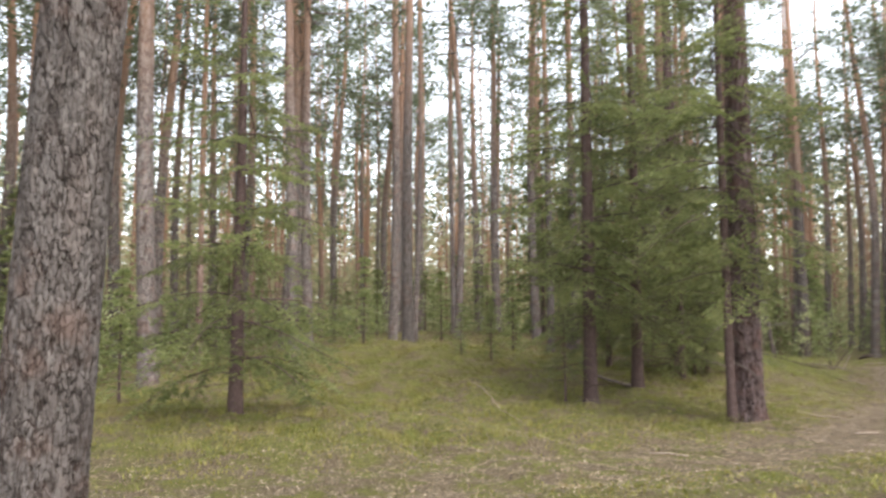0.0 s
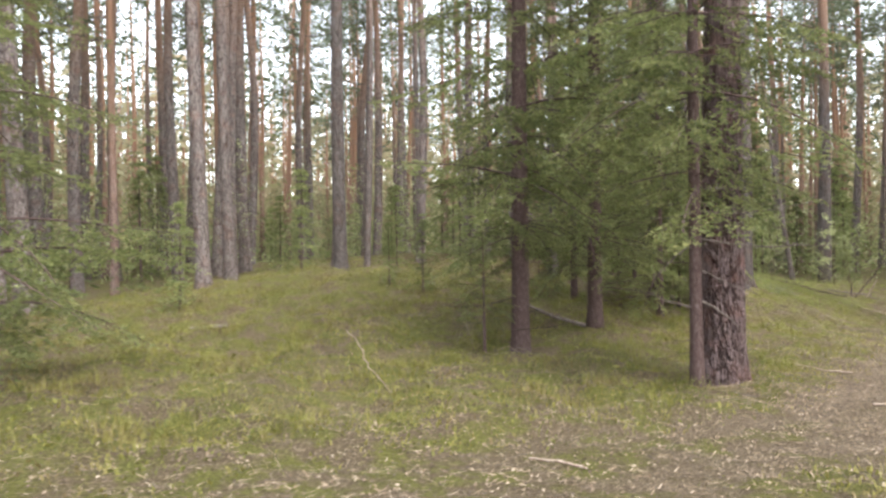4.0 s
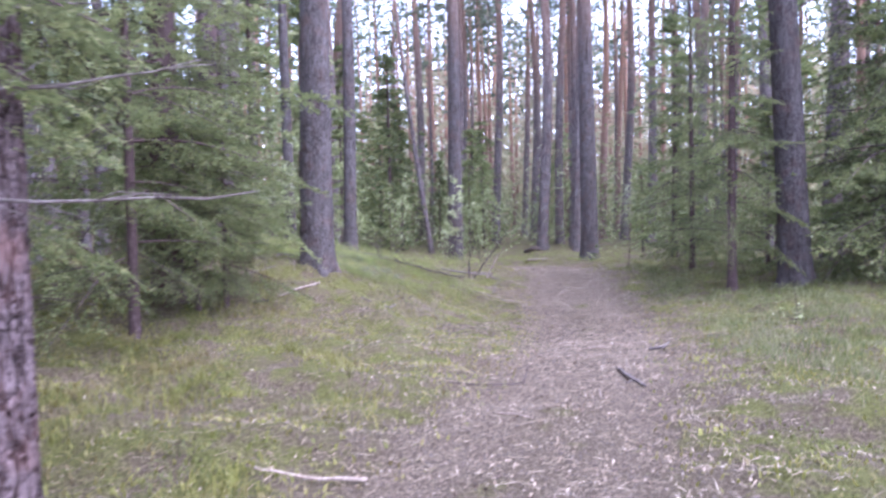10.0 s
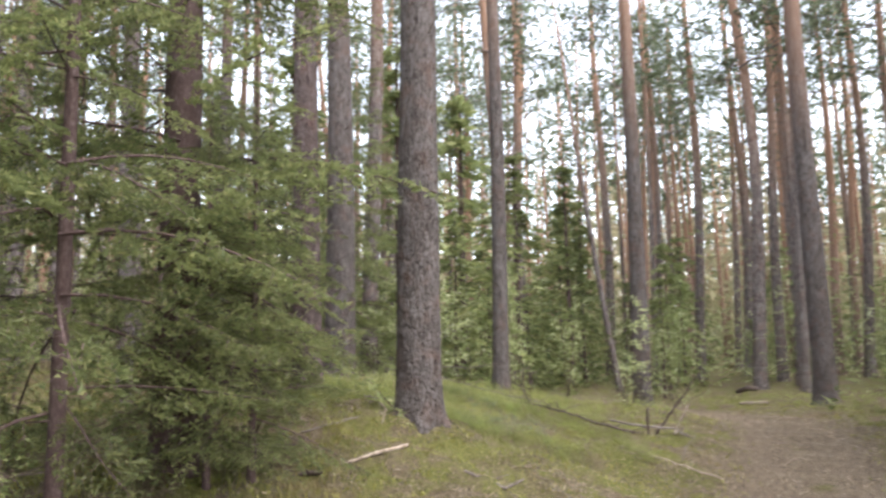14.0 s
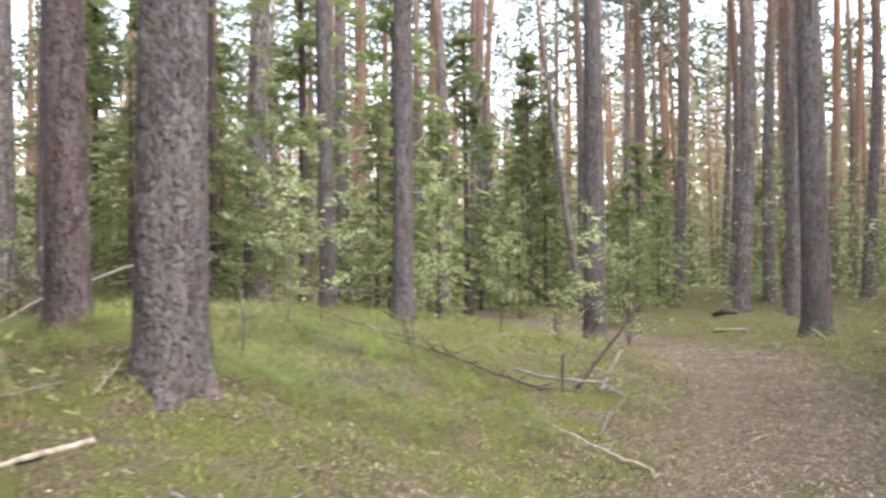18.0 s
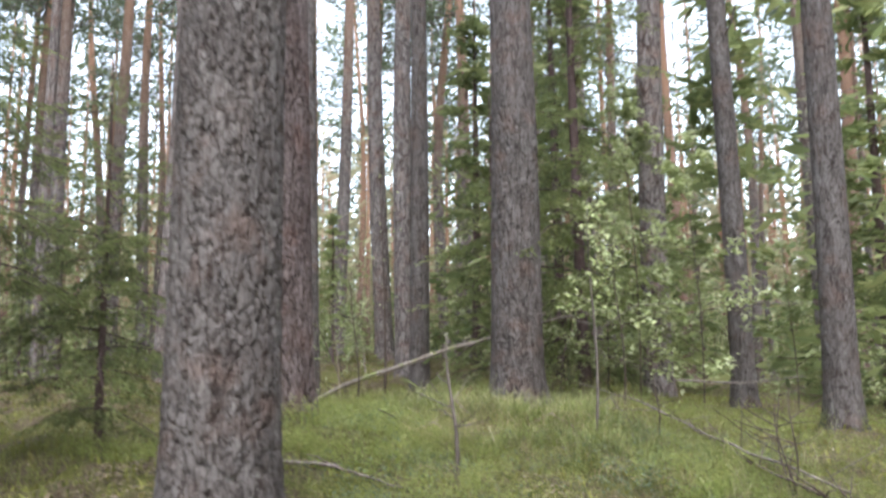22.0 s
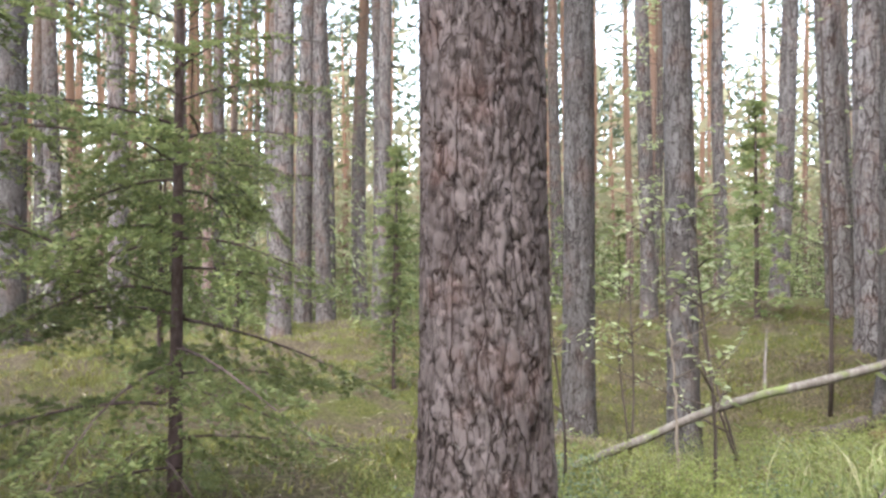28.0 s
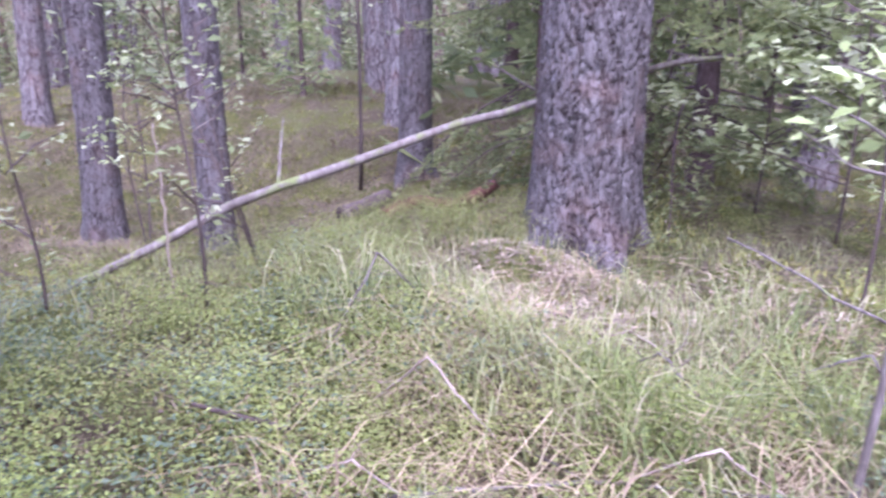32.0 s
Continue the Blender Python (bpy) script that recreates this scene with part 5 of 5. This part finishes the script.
# long grass, dead bracken and needle litter by the last pines
x, y = np.r_[r.uniform(4.9, 7.2, 45), r.normal(5.6, 0.28, 22), r.normal(4.3, 0.18, 14)], np.r_[r.uniform(18.9, 20.9, 45), r.normal(19.75, 0.22, 22), r.normal(20.05, 0.15, 14)]
x, y = tufted(x, y, r, 16, 0.04)
v, f = blades(x, y, r, 0.23, 0.007, 1.2)
stuff("long_grass", v, f, GRASS, "long green grass blades between shrubs", "grass")
for spots, mat, name, label, per, wide, tall, lean in (
        (((5.27, 19.87), (5.21, 20.19), (5.56, 20.17), (4.91, 20.13), (4.00, 20.18), (4.04, 20.35), (5.54, 20.46), (5.27, 20.70), (3.91, 20.00), (5.78, 20.17), (5.22, 19.79), (5.38, 20.82), (4.92, 19.71)), GRASS, "grass_clumps", "clumps of long arching green grass among shrubs", 70, 0.10, 0.27, 1.0),
        (((4.96, 19.38), (4.29, 19.96), (4.50, 19.82), (5.45, 19.70), (5.62, 19.77), (5.77, 19.86), (5.21, 19.43), (4.75, 19.06), (5.72, 20.68), (5.41, 20.16), (4.58, 20.13), (4.66, 20.80)), STRAW, "straw_clumps", "clumps of bleached straw bent to the ground", 55, 0.12, 0.20, 2.4)):
    x, y = np.array([p[0] for p in spots]), np.array([p[1] for p in spots])
    x, y = tufted(x, y, r, per, wide)
    v, f = blades(x, y, r, tall, 0.006, lean)
    stuff(name, v, f, mat, label, "grass")
x, y = scatter(5200, -3.5, 4.0, 20.3, 26.5, r)
keep = waves(x, y, 71, (2.4, 0.8), (0.5, 0.4)) > -0.25
x, y = tufted(x[keep], y[keep], r, 7, 0.09)
v, f = blades(x, y, r, 0.08, 0.007, 2.2)
stuff("dry_litter", v, f, STRAW, "beige dry grass and litter over the slope behind a fallen pole", "grass")
x, y = np.r_[r.uniform(4.4, 7.2, 90), r.normal(4.75, 0.2, 40)], np.r_[r.uniform(18.7, 20.4, 90), r.normal(19.75, 0.15, 40)]
x, y = tufted(x, y, r, 10, 0.09)
v, f = blades(x, y, r, 0.11, 0.005, 2.6)
stuff("dead_grass", v, f, STRAW, "pale dead grass flattened before a thick pine", "grass")
x, y = scatter(12000, 2.6, 7.4, 18.0, 22.0, r)
keep = waves(x, y, 41, (1.8, 0.7), (0.5, 0.4)) > -0.1
v, f = blades(x[keep], y[keep], r, 0.13, 0.004, 0.8)
stuff("fine_grass", v, f, GRASS, "fine short grass standing among the shrubs", "grass")
for k, (a, c, e, g, h) in enumerate(((-0.75, 9.0, -0.3, 9.15, 0.12), (-0.6, 9.1, -0.15, 8.95, 0.15), (-1.0, 9.15, -1.25, 9.3, 0.5), (-0.5, 9.0, -0.05, 9.3, 0.1), (2.25, 7.2, 2.7, 7.35, 0.06), (1.75, 6.9, 2.2, 6.95, 0.05), (4.55, 19.55, 5.05, 19.5, 0.3), (5.1, 20.15, 5.5, 20.0, 0.2), (5.3, 19.5, 5.9, 19.75, 0.22), (4.2, 19.75, 4.35, 20.15, 0.35), (4.95, 20.05, 5.35, 20.35, 0.2), (5.6, 20.35, 6.1, 20.2, 0.25), (4.7, 19.1, 4.95, 19.2, 0.15))):
    fallen("dry_twig", [(a, c, 0.05), ((a + e) / 2, (c + g) / 2, h), (e, g, 0.06)], [0.003, 0.005, 0.002], DEAD_WOOD if k % 2 else PALE_WOOD, "thin curved dry twig over the forest floor", "twig", 5, twigs=3, seed=80 + k, twig_len=0.14)


def litter(n, r, wide, size, mat, name, label, box):
    x, y = scatter(n, *box, r)
    d = track_distance(x, y)
    keep = r.rand(n) < np.exp(-(d / wide) ** 2) + 0.05
    x, y = x[keep], y[keep]
    p = np.column_stack([x, y, ground_z(x, y) + 0.006])
    v, f = leaf_cloud(p, size, r)
    stuff(name, v, f, mat, label, "leaf litter")


litter(190000, r, 1.75, 0.030, FALLEN, "leaf_litter", "brown and pale fallen leaves over the trodden track", (-8, 14, -2, 26))
x, y = scatter(30000, 3.2, 9.5, 13.5, 18.6, r)
keep = waves(x, y, 51, (1.7, 0.6), (0.5, 0.4)) > 0.15
p = np.column_stack([x[keep], y[keep], ground_z(x[keep], y[keep]) + 0.012])
v, f = leaf_cloud(p, 0.03, r)
stuff("leaf_litter", v, f, FALLEN, "brown leaf litter in patches on the mossy bank", "leaf litter")
x, y = scatter(70000, -8, 14, -2, 25, r)
keep = r.rand(len(x)) < np.exp(-(track_distance(x, y) / 2.2) ** 2) + 0.22
hx, hy = np.r_[r.normal(4.8, 0.45, 3500), r.normal(2.1, 0.4, 700), r.normal(-0.45, 0.22, 300)], np.r_[r.normal(20.95, 0.3, 3500), r.normal(7.2, 0.3, 700), r.normal(9.15, 0.15, 300)]
x, y, keep = np.r_[x, hx], np.r_[y, hy], np.r_[keep, np.full(4500, True)]
x, y = x[keep], y[keep]
a, ln = r.uniform(0, 6.28, len(x)), r.uniform(0.03, 0.14, len(x))
p = np.column_stack([x, y, ground_z(x, y) + 0.008])
d = np.column_stack([np.cos(a) * ln, np.sin(a) * ln, r.uniform(0, 0.012, len(x))])
s = np.column_stack([-np.sin(a), np.cos(a), 0 * a]) * 0.003
v = np.stack([p - d / 2 - s, p - d / 2 + s, p + d / 2 + s, p + d / 2 - s], 1).reshape(-1, 3)
stuff("twig_litter", v, np.arange(len(v)).reshape(-1, 4), FALLEN, "fine twigs and bark bits strewn over the ground", "twigs")
